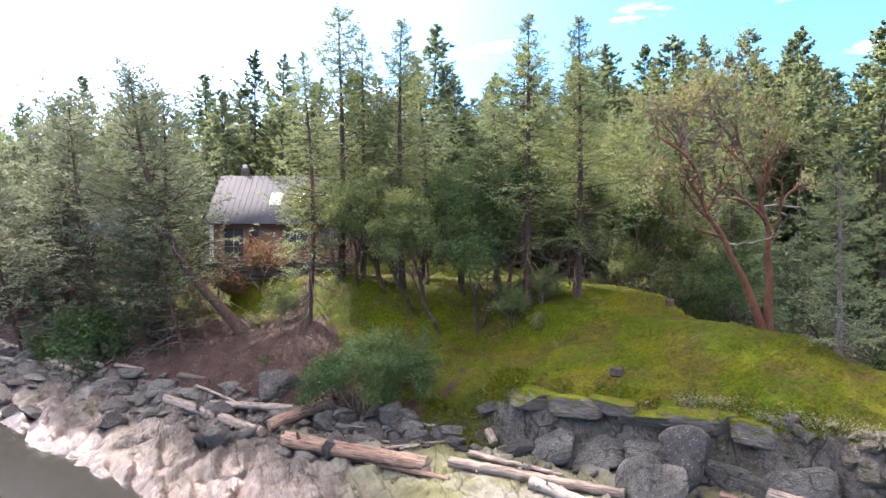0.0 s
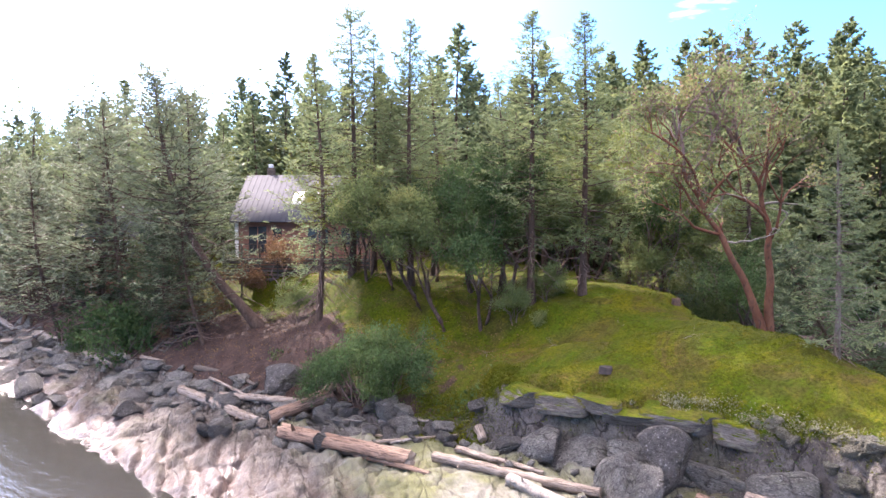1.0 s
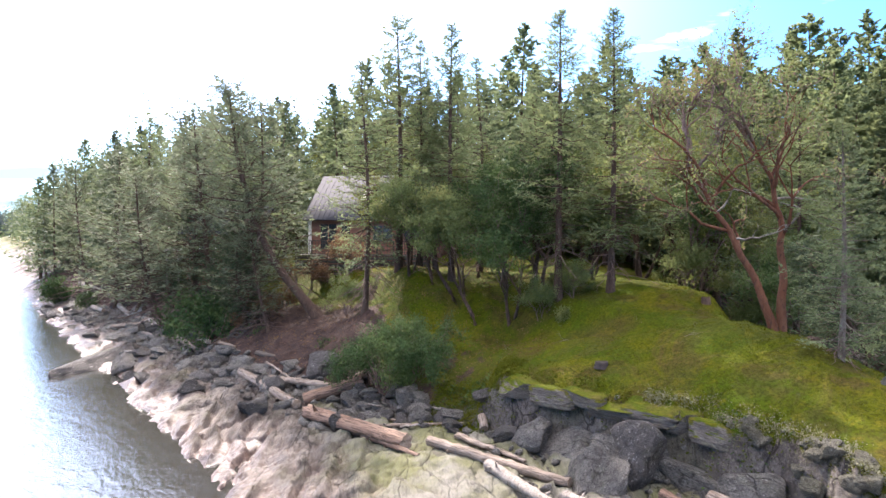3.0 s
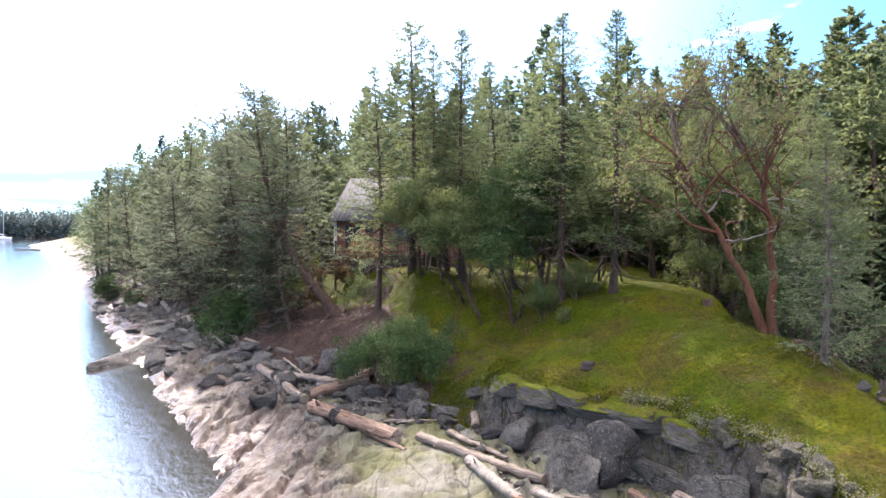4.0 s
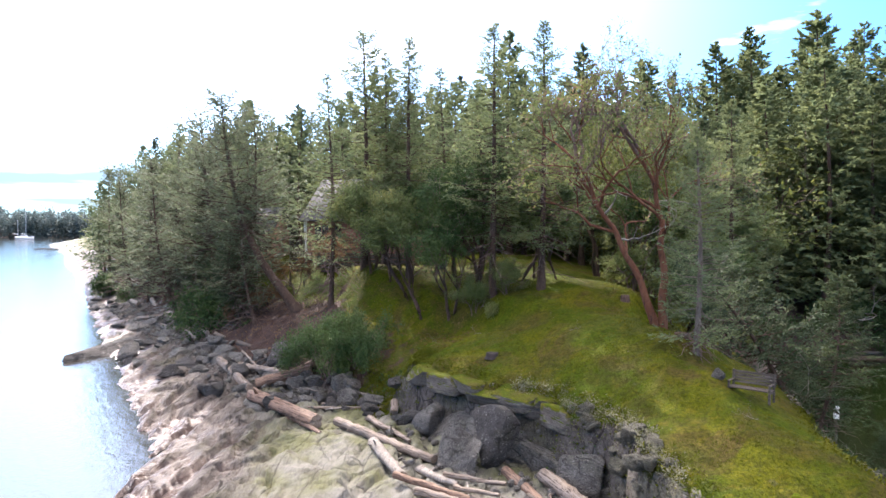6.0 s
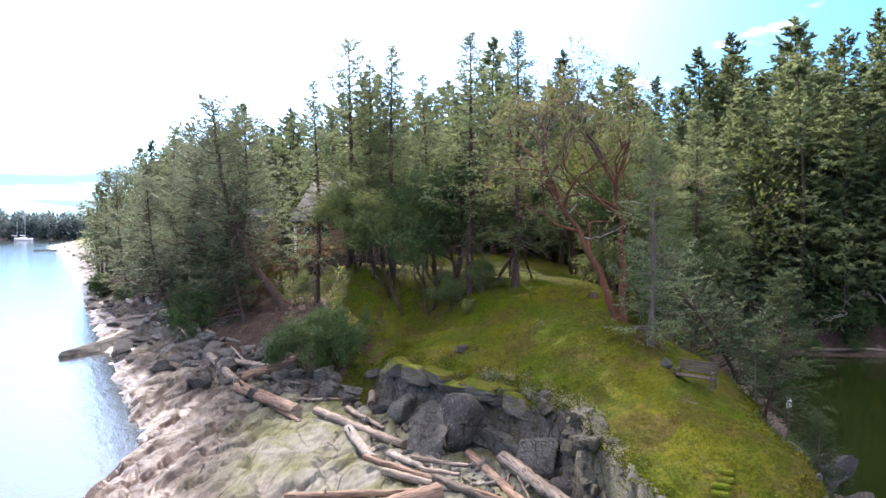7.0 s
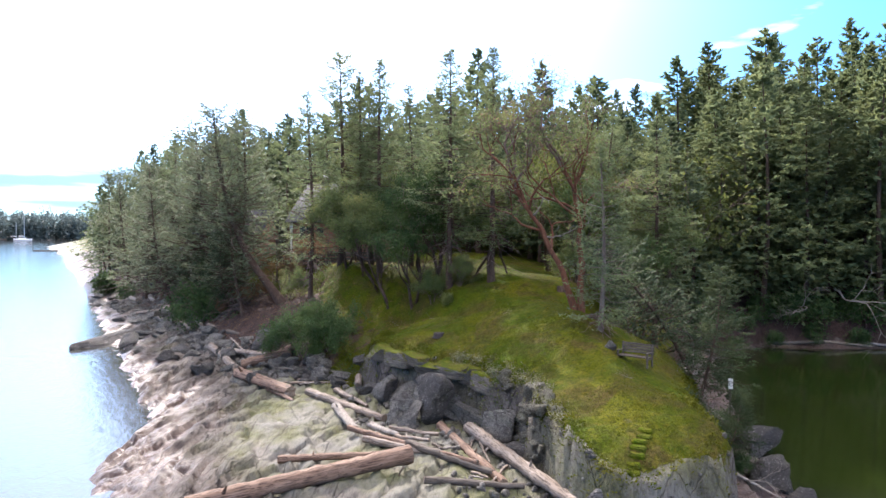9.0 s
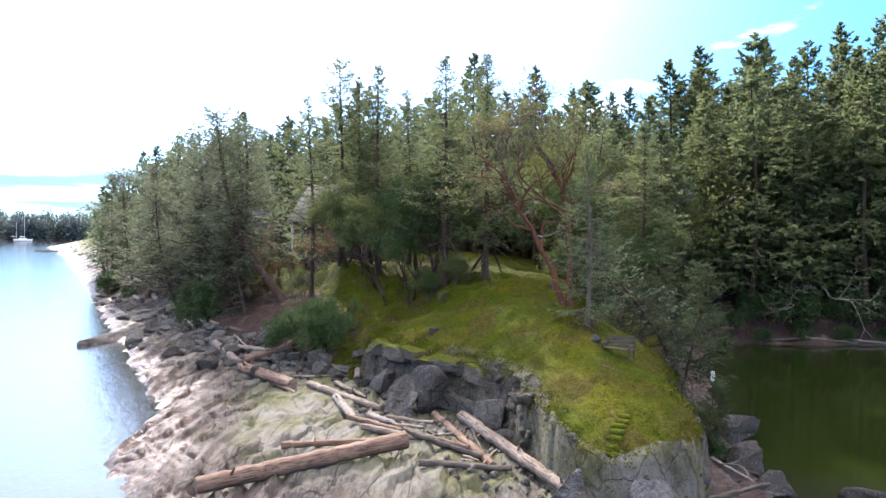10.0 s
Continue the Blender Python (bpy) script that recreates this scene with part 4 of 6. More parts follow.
K["shrub"] = broadleaf(14, 3.0, [(0.4, 0, 1), (-0.5, 0.2, 1), (0, 0.6, 1), (0.1, -0.6, 0.9), (0.7, 0.6, 0.7), (-0.7, -0.5, 0.7), (0.9, -0.6, 0.5), (-0.9, 0.1, 0.4)], 4, 16000, 0.11, "bush", "dense green evergreen bush on the bank", "bush", (M_TWIG, M_TWIG, M_SHRUB), 0.05, 0.2, 0.5, 0.28, 0.34, wfac=0.45)
K["shrub_far"] = broadleaf(17, 3.0, [(0.4, 0, 1), (-0.5, 0.2, 1), (0, 0.6, 1), (0.1, -0.6, 0.9), (0.7, 0.6, 0.7), (-0.7, -0.5, 0.7)], 2, 2200, 0.22, "bush", "dark green bush on the inlet bank", "bush", (M_TWIG, M_TWIG, M_SHRUB), 0.05, 0.2, 0.5, 0.5, 0.4)
K["rusty"] = broadleaf(15, 3.4, [(0.3, 0, 1), (-0.3, 0.2, 1), (0, -0.5, 1)], 4, 3200, 0.13, "bush", "rusty brown half-bare bush", "bush", (M_TWIG, M_TWIG, M_RUST), 0.05, 0.3, 0.5, 0.25, 0.34)

FIRS = "firs at the front of the wood"


def place_top(kind, tall, x, y, top, turn=0.0, wide=1.0, label="", group=FIRS):
    """A copy of a conifer at x, y whose tip stands at the height top."""
    g = ground_z(x, y) - 0.05
    s = (top - g) / tall
    return place(K[kind], x, y, s * wide, turn, g, label=label, group=group, tall=1 / wide)


place_top("broad", 14, -7.1, 36.3, 18.8, 10, 0.85, "sparse olive-green fir beside the mossy knoll")
place_top("ragged", 15, -5.6, 37.9, 21.6, 200, 1.05)
place_top("spire2", 15, -4.5, 38.6, 20.4, 60, 0.9)
place_top("spire", 15, -2.2, 37.2, 20.8, 80, 1.0)
place_top("broad", 14, -1.3, 40.4, 19.6, 0, 1.0, "old fir with a dead spike top above the wood")
place_top("spire2", 15, 4.1, 33.6, 20.0, 140, 1.05)
place_top("spire", 15, 6.6, 34.0, 20.0, 250, 1.05)
place_top("broad", 14, 2.6, 35.8, 17.0, 30, 0.9)
place_top("broad", 14, -3.6, 38.8, 17.5, 210, 0.9)
place_top("spire2", 15, 10.4, 42.4, 17.0, 120, 0.9)
place_top("broad", 14, 12.5, 41.0, 17.0, 200)
place_top("spire2", 15, 15.6, 37.5, 16.0, 60)
UNDER = "leafy trees under the firs"
for k_, (x_, y_, s_, a_) in enumerate(((0.1, 34.0, 0.88, 160), (1.65, 33.7, 0.78, 20), (-3.0, 36.2, 0.8, 130), (-4.6, 36.8, 0.72, 40), (-1.3, 35.4, 0.85, 210), (1.0, 36.6, 0.95, 300), (-0.9, 37.8, 0.9, 100), (3.0, 34.8, 0.95, 330), (4.9, 35.4, 0.8, 15), (5.6, 36.6, 0.62, 70),
                                       (6.9, 37.0, 0.6, 250), (11.2, 38.6, 0.8, 200), (13.2, 38.0, 0.9, 20), (14.8, 35.6, 0.75, 10))):
    place(K[("oak", "oak2")[k_ % 2]], x_, y_, s_, a_, group=UNDER)
for x_, y_, s_, a_ in ((8.2, 43.0, 0.9, 90), (11.5, 41.0, 0.75, 250), (-6.0, 41.0, 0.65, 30)):
    place(K["leafy"], x_, y_, s_, a_, group=UNDER)
for x_, y_, s_, a_ in ((3.3, 33.0, 0.6, 30), (4.9, 33.6, 0.55, 110), (10.6, 38.6, 0.8, 30), (-8.8, 38.0, 0.7, 60), (14.0, 38.0, 0.9, 300)):
    place(K["thicket"], x_, y_, s_, a_, group="thickets under the firs")
place(K["young"], 14.25, 24.8, 0.95, 0)
place(K["arbutus"], 12.7, 27.4, 1.0, 0)
place(K["leaning"], -11.2, 39.4, 1.06, 0)
place(K["shore"], -14.6, 38.9, 0.72, 310, lean_deg=(5, -10))
place(K["inlet"], -17.6, 41.4, 0.6, 40, lean_deg=(8, -8), label="low spreading fir overhanging the rocks")
place(K["inlet"], -21.4, 43.2, 0.85, 140, lean_deg=(8, -8), label="low spreading fir overhanging the rocks")
place(K["inlet"], -25.6, 46.6, 0.85, 240, lean_deg=(8, -8), label="low spreading fir overhanging the rocks")
place(K["shore"], -18.5, 42.5, 1.18, 120, lean_deg=(4, -5))
place(K["shore"], -22.5, 44.6, 1.25, 250, lean_deg=(6, 0))
place(K["broad"], -20.8, 46.5, 1.15, 10)
place(K["shore"], -27.0, 49.0, 1.15, 70, lean_deg=(6, -4))
place(K["shore"], -33.0, 53.0, 1.2, 170, lean_deg=(6, -4))
place(K["broad"], -30.0, 54.5, 1.15, 170)
place(K["broad"], -38.5, 58.0, 1.25, 190)
place(K["shore"], -28.8, 47.4, 1.0, 20, lean_deg=(8, -8))
place(K["shore"], -36.0, 52.8, 1.1, 220, lean_deg=(8, -8))
place(K["shore"], -42.5, 58.0, 1.2, 90, lean_deg=(8, -8))
place(K["shore"], -50.0, 63.0, 1.2, 290, lean_deg=(8, -8))
place(K["shrub"], -3.7, 30.0, 0.95, 0, tall=1.35)
place(K["shrub"], -2.1, 30.4, 0.9, 120, tall=1.3)
place(K["shrub_far"], -25.0, 45.5, 1.1, 170)
place(K["rusty"], -11.6, 44.2, 1.2, 0)
place(K["rusty"], -14.6, 43.6, 1.0, 90)
place(K["rusty"], -16.5, 41.0, 0.8, 50)
place(K["inlet"], 18.2, 26.4, 0.46, 60, lean_deg=(0, 12))
place(K["inlet"], 18.6, 30.4, 0.78, 200, lean_deg=(-4, 30), label="old fir leaning far over the inlet with bleached limbs")
place(K["inlet"], 19.0, 21.6, 0.26, 60, lean_deg=(-6, 34), label="low dark fir hanging over the inlet rocks")
place(K["inlet"], 19.2, 23.4, 0.24, 190, lean_deg=(0, 28), label="low dark fir hanging over the inlet rocks")
place(K["shrub"], 19.2, 22.4, 0.4, 160)
place(K["shrub"], 18.6, 26.8, 0.6, 260)

rngf = np.random.default_rng(77)
spots = [tuple(o.location[:2]) for o in scene.objects if o.type == "EMPTY" and o.name.split(".")[0] in ("fir", "arbutus", "leafy_tree")]


def scatter(n, region, kinds, smin, smax, apart, keep):
    made = 0
    for _ in range(n * 14):
        if made >= n:
            break
        x, y = region[0] + (region[1] - region[0]) * rngf.random(), region[2] + (region[3] - region[2]) * rngf.random()
        if not keep(x, y) or any((x - a) ** 2 + (y - c) ** 2 < apart ** 2 for a, c in spots):
            continue
        spots.append((x, y))
        k = kinds[int(rngf.integers(0, len(kinds)))]
        place(K[k], x, y, smin + (smax - smin) * rngf.random(), 360 * rngf.random(), group="woods", tall=0.9 + 0.2 * rngf.random())
        made += 1


def upland(x, y, lo=2.0):
    return float(inside(np.array([x]), np.array([y]), FOOT)[0]) > lo


def clear_of_houses(x, y):
    return not (-22 < x < -5 and 39 < y < 57) and not (-32 < x < -22 and 48 < y < 58) and not (12 < x < 19 and 66 < y < 76)


scatter(11, (7, 20, 47, 64), ["tall1", "tall2"], 0.50, 0.64, 2.4, lambda x, y: upland(x, y) and clear_of_houses(x, y))
scatter(66, (-20, 17, 49, 78), ["far1", "far2", "far2", "far3", "far3", "far2", "far1", "leafy_far", "far1", "far3"], 0.85, 1.15, 2.3, lambda x, y: upland(x, y) and clear_of_houses(x, y))
scatter(80, (-85, -18, 42, 100), ["far1", "far2", "far2", "shore_far", "shore_far"], 0.85, 1.2, 2.6, lambda x, y: upland(x, y, 0.6) and clear_of_houses(x, y))
TALL = "tall firs on the rise behind the inlet"
for k_, (x_, y_, top_) in enumerate(((25.8, 88.6, 33.4), (18.1, 92.9, 30.5), (6.1, 96.5, 29.7), (30.7, 88.6, 32.5), (34.5, 92, 35.5), (38.5, 88, 35.0), (12.0, 94.0, 28.5), (22.0, 86.0, 28.0), (28.3, 82.0, 29.5),
                                     (43.0, 84.0, 34.0), (33.0, 80.0, 30.0), (0.5, 95.0, 27.0), (15.0, 88.0, 27.0))):
    spots.append((x_, y_))
    place_top(("tall1", "tall2")[k_ % 2], 24, x_, y_, top_, 71 * k_, 0.85, group=TALL)
scatter(22, (18, 36, 58, 69), ["tall2", "tall1", "tall2"], 0.66, 0.86, 2.4, lambda x, y: upland(x, y, 0.8) and clear_of_houses(x, y))
scatter(30, (14, 40, 69, 92), ["tall1", "tall2", "tall1", "far2"], 0.80, 0.98, 2.6, lambda x, y: upland(x, y, 0.8) and clear_of_houses(x, y))
scatter(40, (36, 75, 57, 100), ["tall1", "tall2", "tall1", "tall2", "far2"], 0.85, 1.1, 2.8, lambda x, y: upland(x, y, 0.8))
for k in range(26):
    x = 18 + 1.6 * k
    y = float(np.interp(x, [18, 23, 34, 50, 90], [53, 58, 61, 59, 48.5]))
    place(K["shrub_far"], x, y + 0.5 + abs(rngf.normal(0, 0.6)), 0.6 + 0.7 * rngf.random(), 360 * rngf.random(), group="bushes on the inlet bank")
    if k % 2:
        place(K["shrub_far"], x + 0.8, y - 0.2, 0.45 + 0.3 * rngf.random(), 360 * rngf.random(), group="bushes on the inlet bank")
for k in range(34):
    u = k / 33
    x, y = -21 - 60 * u + rngf.normal(0, 0.6), 41.5 + 39 * u + rngf.normal(0, 0.8)
    if upland(x, y, -0.3):
        place(K["shrub_far"], x, y, 0.7 + 0.7 * rngf.random(), 360 * rngf.random(), group="bushes along the shore")

# ---- rocks ----
def boulder(seed, cuts=9, sub=3, squash=(1, 1, 1), bump=0.05, boxy=2.0):
    """Corners and faces of a worn, faceted rock about one metre in half size."""
    bm = bmesh.new()
    bmesh.ops.create_icosphere(bm, subdivisions=sub, radius=1.0)
    V = np.array([v.co[:] for v in bm.verts])
    T = np.array([[v.index for v in f.verts] for f in bm.faces])
    bm.free()
    V = V / (np.abs(V) ** boxy).sum(1)[:, None] ** (1 / boxy)
    rng = np.random.default_rng(seed)
    for _ in range(cuts):
        n = rng.normal(0, 1, 3)
        n /= np.linalg.norm(n)
        h = 0.42 + 0.36 * rng.random()
        over = np.maximum(V @ n - h, 0)
        V = V - 0.985 * over[:, None] * n
    V = V / np.abs(V).max(0)
    s = np.array([noise.fractal(Vector(v * 1.7 + seed), 1.0, 2.0, 4) for v in V])
    s = s + 0.35 * np.array([noise.fractal(Vector(v * 5.0 + seed), 1.0, 2.0, 3) for v in V])
    V = V * (1 + bump * s)[:, None] * np.array(squash)
    return V, T


def strata(V, seed):
    """Wear a rock back along its bedding planes."""
    z = V[:, 2] * 5.0 + 0.35 * np.sin(V[:, 0] * 3 + seed) + seed
    k = np.floor(z)
    step = np.sin(k * 12.9898 + seed) * 43758.5453
    step = step - np.floor(step)
    f = z - k
    notch = np.exp(-((f - 0.08) / 0.10) ** 2)
    W = V.copy()
    W[:, :2] *= (0.95 + 0.05 * step - 0.045 * notch)[:, None]
    return W


ROCKS, PEBBLES, SLABS, LEDGES, FACES = [], [], [], [], []
for k in range(5):
    V, T = boulder(600 + k, 9, 4, boxy=3.6, bump=0.05)
    me = sheet("boulder", V, T, M_ROCK, False)
    FACES.append(me.data)
    bpy.data.objects.remove(me)
for k in range(5):
    V, T = boulder(400 + k, 12 + k % 3, 4, boxy=2.4 + 0.4 * (k % 3), bump=0.06)
    me = sheet("boulder", V, T, M_ROCK, False)
    SLABS.append(me.data)
    bpy.data.objects.remove(me)
    V, T = boulder(500 + k, 3, 5, boxy=6.0, bump=0.06)
    me = sheet("boulder", strata(V, k * 3.7), T, M_LICHEN, False)
    LEDGES.append(me.data)
    bpy.data.objects.remove(me)
for k in range(7):
    V, T = boulder(100 + k, 13 + k % 3, 4, boxy=2.0 + 0.5 * (k % 4), bump=0.12)
    me = sheet("boulder", V, T, M_ROCK, False)
    ROCKS.append(me.data)
    bpy.data.objects.remove(me)
    V, T = boulder(200 + k, 12, 3, boxy=2.0 + 0.5 * (k % 4), bump=0.12)
    me = sheet("boulder", V, T, M_ROCK, False)
    PEBBLES.append(me.data)
    bpy.data.objects.remove(me)


def rock(x, y, sx, sy, sz, k=0, turn=0.0, mat=None, label="grey sandstone boulder on the shore shelf", sink=0.35, z=None, tip=(0, 0), name="boulder", group="", form=None):
    me = form[k % 5] if form else (ROCKS if sx > 0.7 else PEBBLES)[k % 7]
    if mat:
        me = me.copy()
        me.materials[0] = mat
    ob = new(name, me)
    zz = ground_z(x, y) + sz * (1 - 2 * sink) * 0.8 if z is None else z
    ob.matrix_basis = pose(x, y, zz, tip[0], tip[1], turn) @ Matrix.Diagonal((sx, sy, sz, 1))
    return tagged(ob, label, "boulder", group)


LEDGE = "weathered blocks of the bluff ledge"
rock(7.75, 21.9, 0.98, 0.85, 1.12, 0, 20, M_DARKROCK, "large dark grey boulder leaning against the bluff", z=2.15, tip=(12, -10), form=SLABS)
rock(6.2, 21.7, 0.80, 0.75, 1.15, 1, 10, None, "pale pointed rock beside the dark boulder", z=1.45, tip=(-14, 24), form=SLABS)
rock(6.95, 21.2, 0.34, 0.6, 0.95, 2, 70, None, "split grey rock below the dark boulder", z=1.35, tip=(10, 28), form=SLABS)
EDGE = np.array(FOOT[10:16])                # the brow of the bluff, walked from its corner to the nose
seg = np.hypot(*np.diff(EDGE, axis=0).T)
rng = np.random.default_rng(64)


def along(s):
    """Place, direction and inward normal s metres along the brow."""
    k = int(np.clip(np.searchsorted(np.cumsum(seg), s), 0, len(seg) - 1))
    f = (s - (np.cumsum(seg)[k] - seg[k])) / seg[k]
    dv = (EDGE[k + 1] - EDGE[k]) / seg[k]
    return EDGE[k] + dv * seg[k] * f, dv, np.array([-dv[1], dv[0]])


pos_ = -0.2
k = 0
while pos_ < 8.4:
    # the ledge under the moss
    ln = 0.7 + 0.8 * rng.random()
    c_, dv, nv = along(pos_ + ln / 2)
    hz = 0.34 + 0.08 * rng.random()
    inn = c_ + nv * 0.6
    c_ = c_ + nv * (0.40 + 0.08 * rng.normal(0, 1))
    rock(float(c_[0]), float(c_[1]), ln * 0.74, 0.52, hz, k, math.degrees(math.atan2(dv[1], dv[0])) + rng.normal(0, 4), M_LICHEN,
         ("flat layered ledge block under the moss", "lichen-covered ledge block at the bluff's brow", "rounded ledge block with green lichen")[k % 3], z=ground_z(*inn) - 0.05 - hz, tip=(rng.normal(0, 3), rng.normal(0, 3)), group=LEDGE, form=LEDGES)
    pos_ += ln
    k += 1
for _ in range(34):
    # crusted stones in the brow towards the nose
    c_, dv, nv = along(8.2 + 5.8 * rng.random())
    c_ = c_ + nv * (-0.05 + 0.75 * rng.random())
    r_ = 0.14 + 0.18 * rng.random()
    rock(float(c_[0]), float(c_[1]), r_ * 1.4, r_, r_ * 0.8, k, 360 * rng.random(), M_CRUST, "pale lichen-crusted stone in the bluff's brow", z=ground_z(*c_) - 0.1 * r_, tip=(rng.normal(0, 10), rng.normal(0, 10)), group=LEDGE, form=FACES)
    k += 1
pos_ = 0.2
while pos_ < 9.6:
    ln = 1.5 + 1.2 * rng.random()
    c_, dv, nv = along(pos_ + ln / 2)
    hz = 0.70 + 0.15 * rng.random()
    c_ = c_ + nv * (-0.02 + 0.12 * rng.random())
    rock(float(c_[0]), float(c_[1]), ln * 0.66, 0.6, hz, k, math.degrees(math.atan2(dv[1], dv[0])) + rng.normal(0, 6), None,
         "smooth grey slab face below the ledge", z=1.55 + rng.normal(0, 0.08), tip=(-20 + rng.normal(0, 5), rng.normal(0, 5)), group="slab faces below the ledge", form=FACES)
    pos_ += ln * 0.9
    k += 1
rock(17.9, 15.2, 0.9, 0.8, 0.8, 3, 70, M_PALEROCK, "pale weathered rock at the tip of the bluff", z=1.2, form=SLABS)
rock(15.5, 14.9, 0.9, 0.7, 0.8, 2, 30, M_PALEROCK, "pale weathered rock at the tip of the bluff", z=1.1, form=SLABS)
rock(-7.9, 32.2, 1.2, 0.9, 0.85, 5, 15, M_DARKROCK, "large dark boulder beside the driftwood logs", sink=0.25, form=SLABS)
rock(-3.6, 29.0, 0.75, 0.6, 0.6, 0, 30, None, "angular grey boulder beside the logs")
rock(-2.2, 28.9, 0.6, 0.5, 0.75, 1, 30, None, "upright grey boulder under the bush", sink=0.2)
rock(-4.9, 30.0, 0.6, 0.5, 0.65, 3, 75, M_DARKROCK, "dark upright boulder beside the logs", sink=0.2)
rock(-3.0, 27.6, 0.7, 0.6, 0.45, 4, 0)
rock(-1.2, 27.6, 0.45, 0.4, 0.5, 2, 0)
rock(0.4, 26.9, 0.5, 0.4, 0.3, 6, 50)
rock(-9.2, 28.0, 0.55, 0.5, 0.65, 1, 20, M_DARKROCK, "dark rounded boulder on the shelf", sink=0.25)
rock(-10.0, 28.3, 0.5, 0.45, 0.5, 4, 80, M_DARKROCK, "dark rounded boulder on the shelf", sink=0.25)
rock(20.3, 26.6, 1.3, 0.9, 0.8, 3, 10, M_DARKROCK, "dark broken rock at the edge of the inlet", z=0.4)
rock(20.6, 22.3, 1.1, 0.8, 0.8, 5, 60, M_DARKROCK, "dark broken rock at the edge of the inlet", z=0.5)
rock(21.4, 20.2, 0.8, 0.7, 0.6, 2, 60, M_DARKROCK, "dark broken rock at the edge of the inlet", z=0.3)
rock(24.3, 21.2, 0.9, 0.7, 0.6, 1, 0, M_DARKROCK, "low rock standing in the inlet", z=-0.02)
rock(-27.9, 39.9, 5.6, 1.5, 0.62, 1, 103, M_DARKROCK, "long tilted slab of bedrock jutting into the sea", z=0.12, tip=(12, -2), form=FACES)
rock(-22.4, 35.6, 0.7, 0.6, 0.4, 2, 100, M_DARKROCK, "dark wet rock at the water's edge", z=0.2)
rng = np.random.default_rng(15)
for k in range(8):
    # along the foot of the bluff
    i = 10 + int(k * 6.0 / 10)
    f = (k * 6.0 / 10) % 1.0
    x = FOOT[i][0] * (1 - f) + FOOT[i + 1][0] * f + rng.normal(0, 0.15)
    y = FOOT[i][1] * (1 - f) + FOOT[i + 1][1] * f + rng.normal(0, 0.15)
    s = 0.42 + 0.35 * rng.random()
    rock(x - 0.15, y + 0.05, s * 1.7, s, s * 0.6, k, -32 + rng.normal(0, 18), (M_DARKROCK, M_DARKROCK, M_ROCK)[k % 3], "grey rock at the foot of the bluff",
         z=1.2 - (0.36 if x > 13 else 0) + rng.normal(0, 0.15), tip=(rng.normal(0, 9), rng.normal(0, 9)), group=LEDGE, form=SLABS)
rng = np.random.default_rng(5)
BEACH = "boulders along the shore"
for k in range(185):
    u = rng.random()
    x, y = -4.5 - 16 * u + rng.normal(0, 1.0), 28.0 + 11.5 * u + rng.normal(0, 1.5)
    if k > 110:
        u = rng.random()
        x, y = -20 - 34 * u, 40.5 + 24 * u + rng.normal(0, 1.6)
    e = float(inside(np.array([x]), np.array([y]), FOOT)[0])
    if e > 1.0 or e < -4:
        continue
    s = 0.2 + 0.45 * rng.random() ** 1.6
    s = s * (1.5 if k % 3 == 0 else 1.0)
    rock(x, y, s * (0.8 + 0.7 * rng.random()), s * (0.8 + 0.4 * rng.random()), s * ((0.4 if k % 3 == 0 else 0.6) + 0.3 * rng.random()), k, 360 * rng.random(), M_DARKROCK if k % 3 == 1 else None, "loose grey boulder among the shore rubble", tip=(rng.normal(0, 12), rng.normal(0, 12)), group=BEACH, form=SLABS if k % 3 == 0 else None)
for k in range(46):
    x, y = -5.5 + 8.0 * rng.random(), 26.6 + 3.0 * rng.random()
    y -= 0.28 * (x + 1.5)
    e = float(inside(np.array([x]), np.array([y]), FOOT)[0])
    if e > 0.7:
        continue
    s = 0.22 + 0.40 * rng.random() ** 1.4
    rock(x, y, s * (0.9 + 0.6 * rng.random()), s * 0.9, s * (0.5 + 0.4 * rng.random()), k, 360 * rng.random(), M_DARKROCK if k % 2 else None, "angular grey rock in the jumble behind the logs", sink=0.3, tip=(rng.normal(0, 16), rng.normal(0, 16)), group=BEACH, form=FACES if k % 3 else SLABS)
# low worn outcrops up the beach
for k in range(64):
    u = rng.random()
    x, y = -19 - 46 * u + rng.normal(0, 1.0), 36.6 + 35 * u + rng.normal(0, 1.4)
    e = float(inside(np.array([x]), np.array([y]), FOOT)[0])
    if e > 0.6 or float(inside(np.array([x]), np.array([y]), SHORE)[0]) < 0.3:
        continue
    s = 0.4 + 0.7 * rng.random() ** 1.5
    rock(x, y, s * 1.5, s * 0.8, s * (0.26 + 0.2 * rng.random()), k, 134 + rng.normal(0, 14), M_DARKROCK if k % 4 == 1 else None, "low worn outcrop of bedded rock on the beach", sink=0.45, tip=(rng.normal(0, 8), rng.normal(0, 8)), group="outcrops on the beach", form=FACES if k % 2 else SLABS)
# small rubble, uncounted
rub = Acc()
base = boulder(300, 7, 1)
for k in range(2200):
    u = rng.random()
    if k % 3:
        x, y = -3.0 - 45 * u + rng.normal(0, 1.0), 27.5 + 31 * u + rng.normal(0, 1.6)
    else:
        x, y = 2.5 + 17 * rng.random(), 15 + 10 * rng.random()
    e = float(inside(np.array([x]), np.array([y]), FOOT)[0])
    if e > 0.5 or e < -3.2:
        continue
    s = 0.06 + 0.14 * rng.random() ** 2
    R = np.array(Euler(rng.random(3) * 6).to_matrix())
    rub.add((base[0] * rng.uniform(0.6, 1.3, 3) * s) @ R.T + np.array([x, y, ground_z(x, y) + 0.3 * s]), T=base[1])
tagged(rub.make("rubble", M_ROCK, smooth_=False), "small loose stones between the shore boulders", "rubble", kind="stuff")


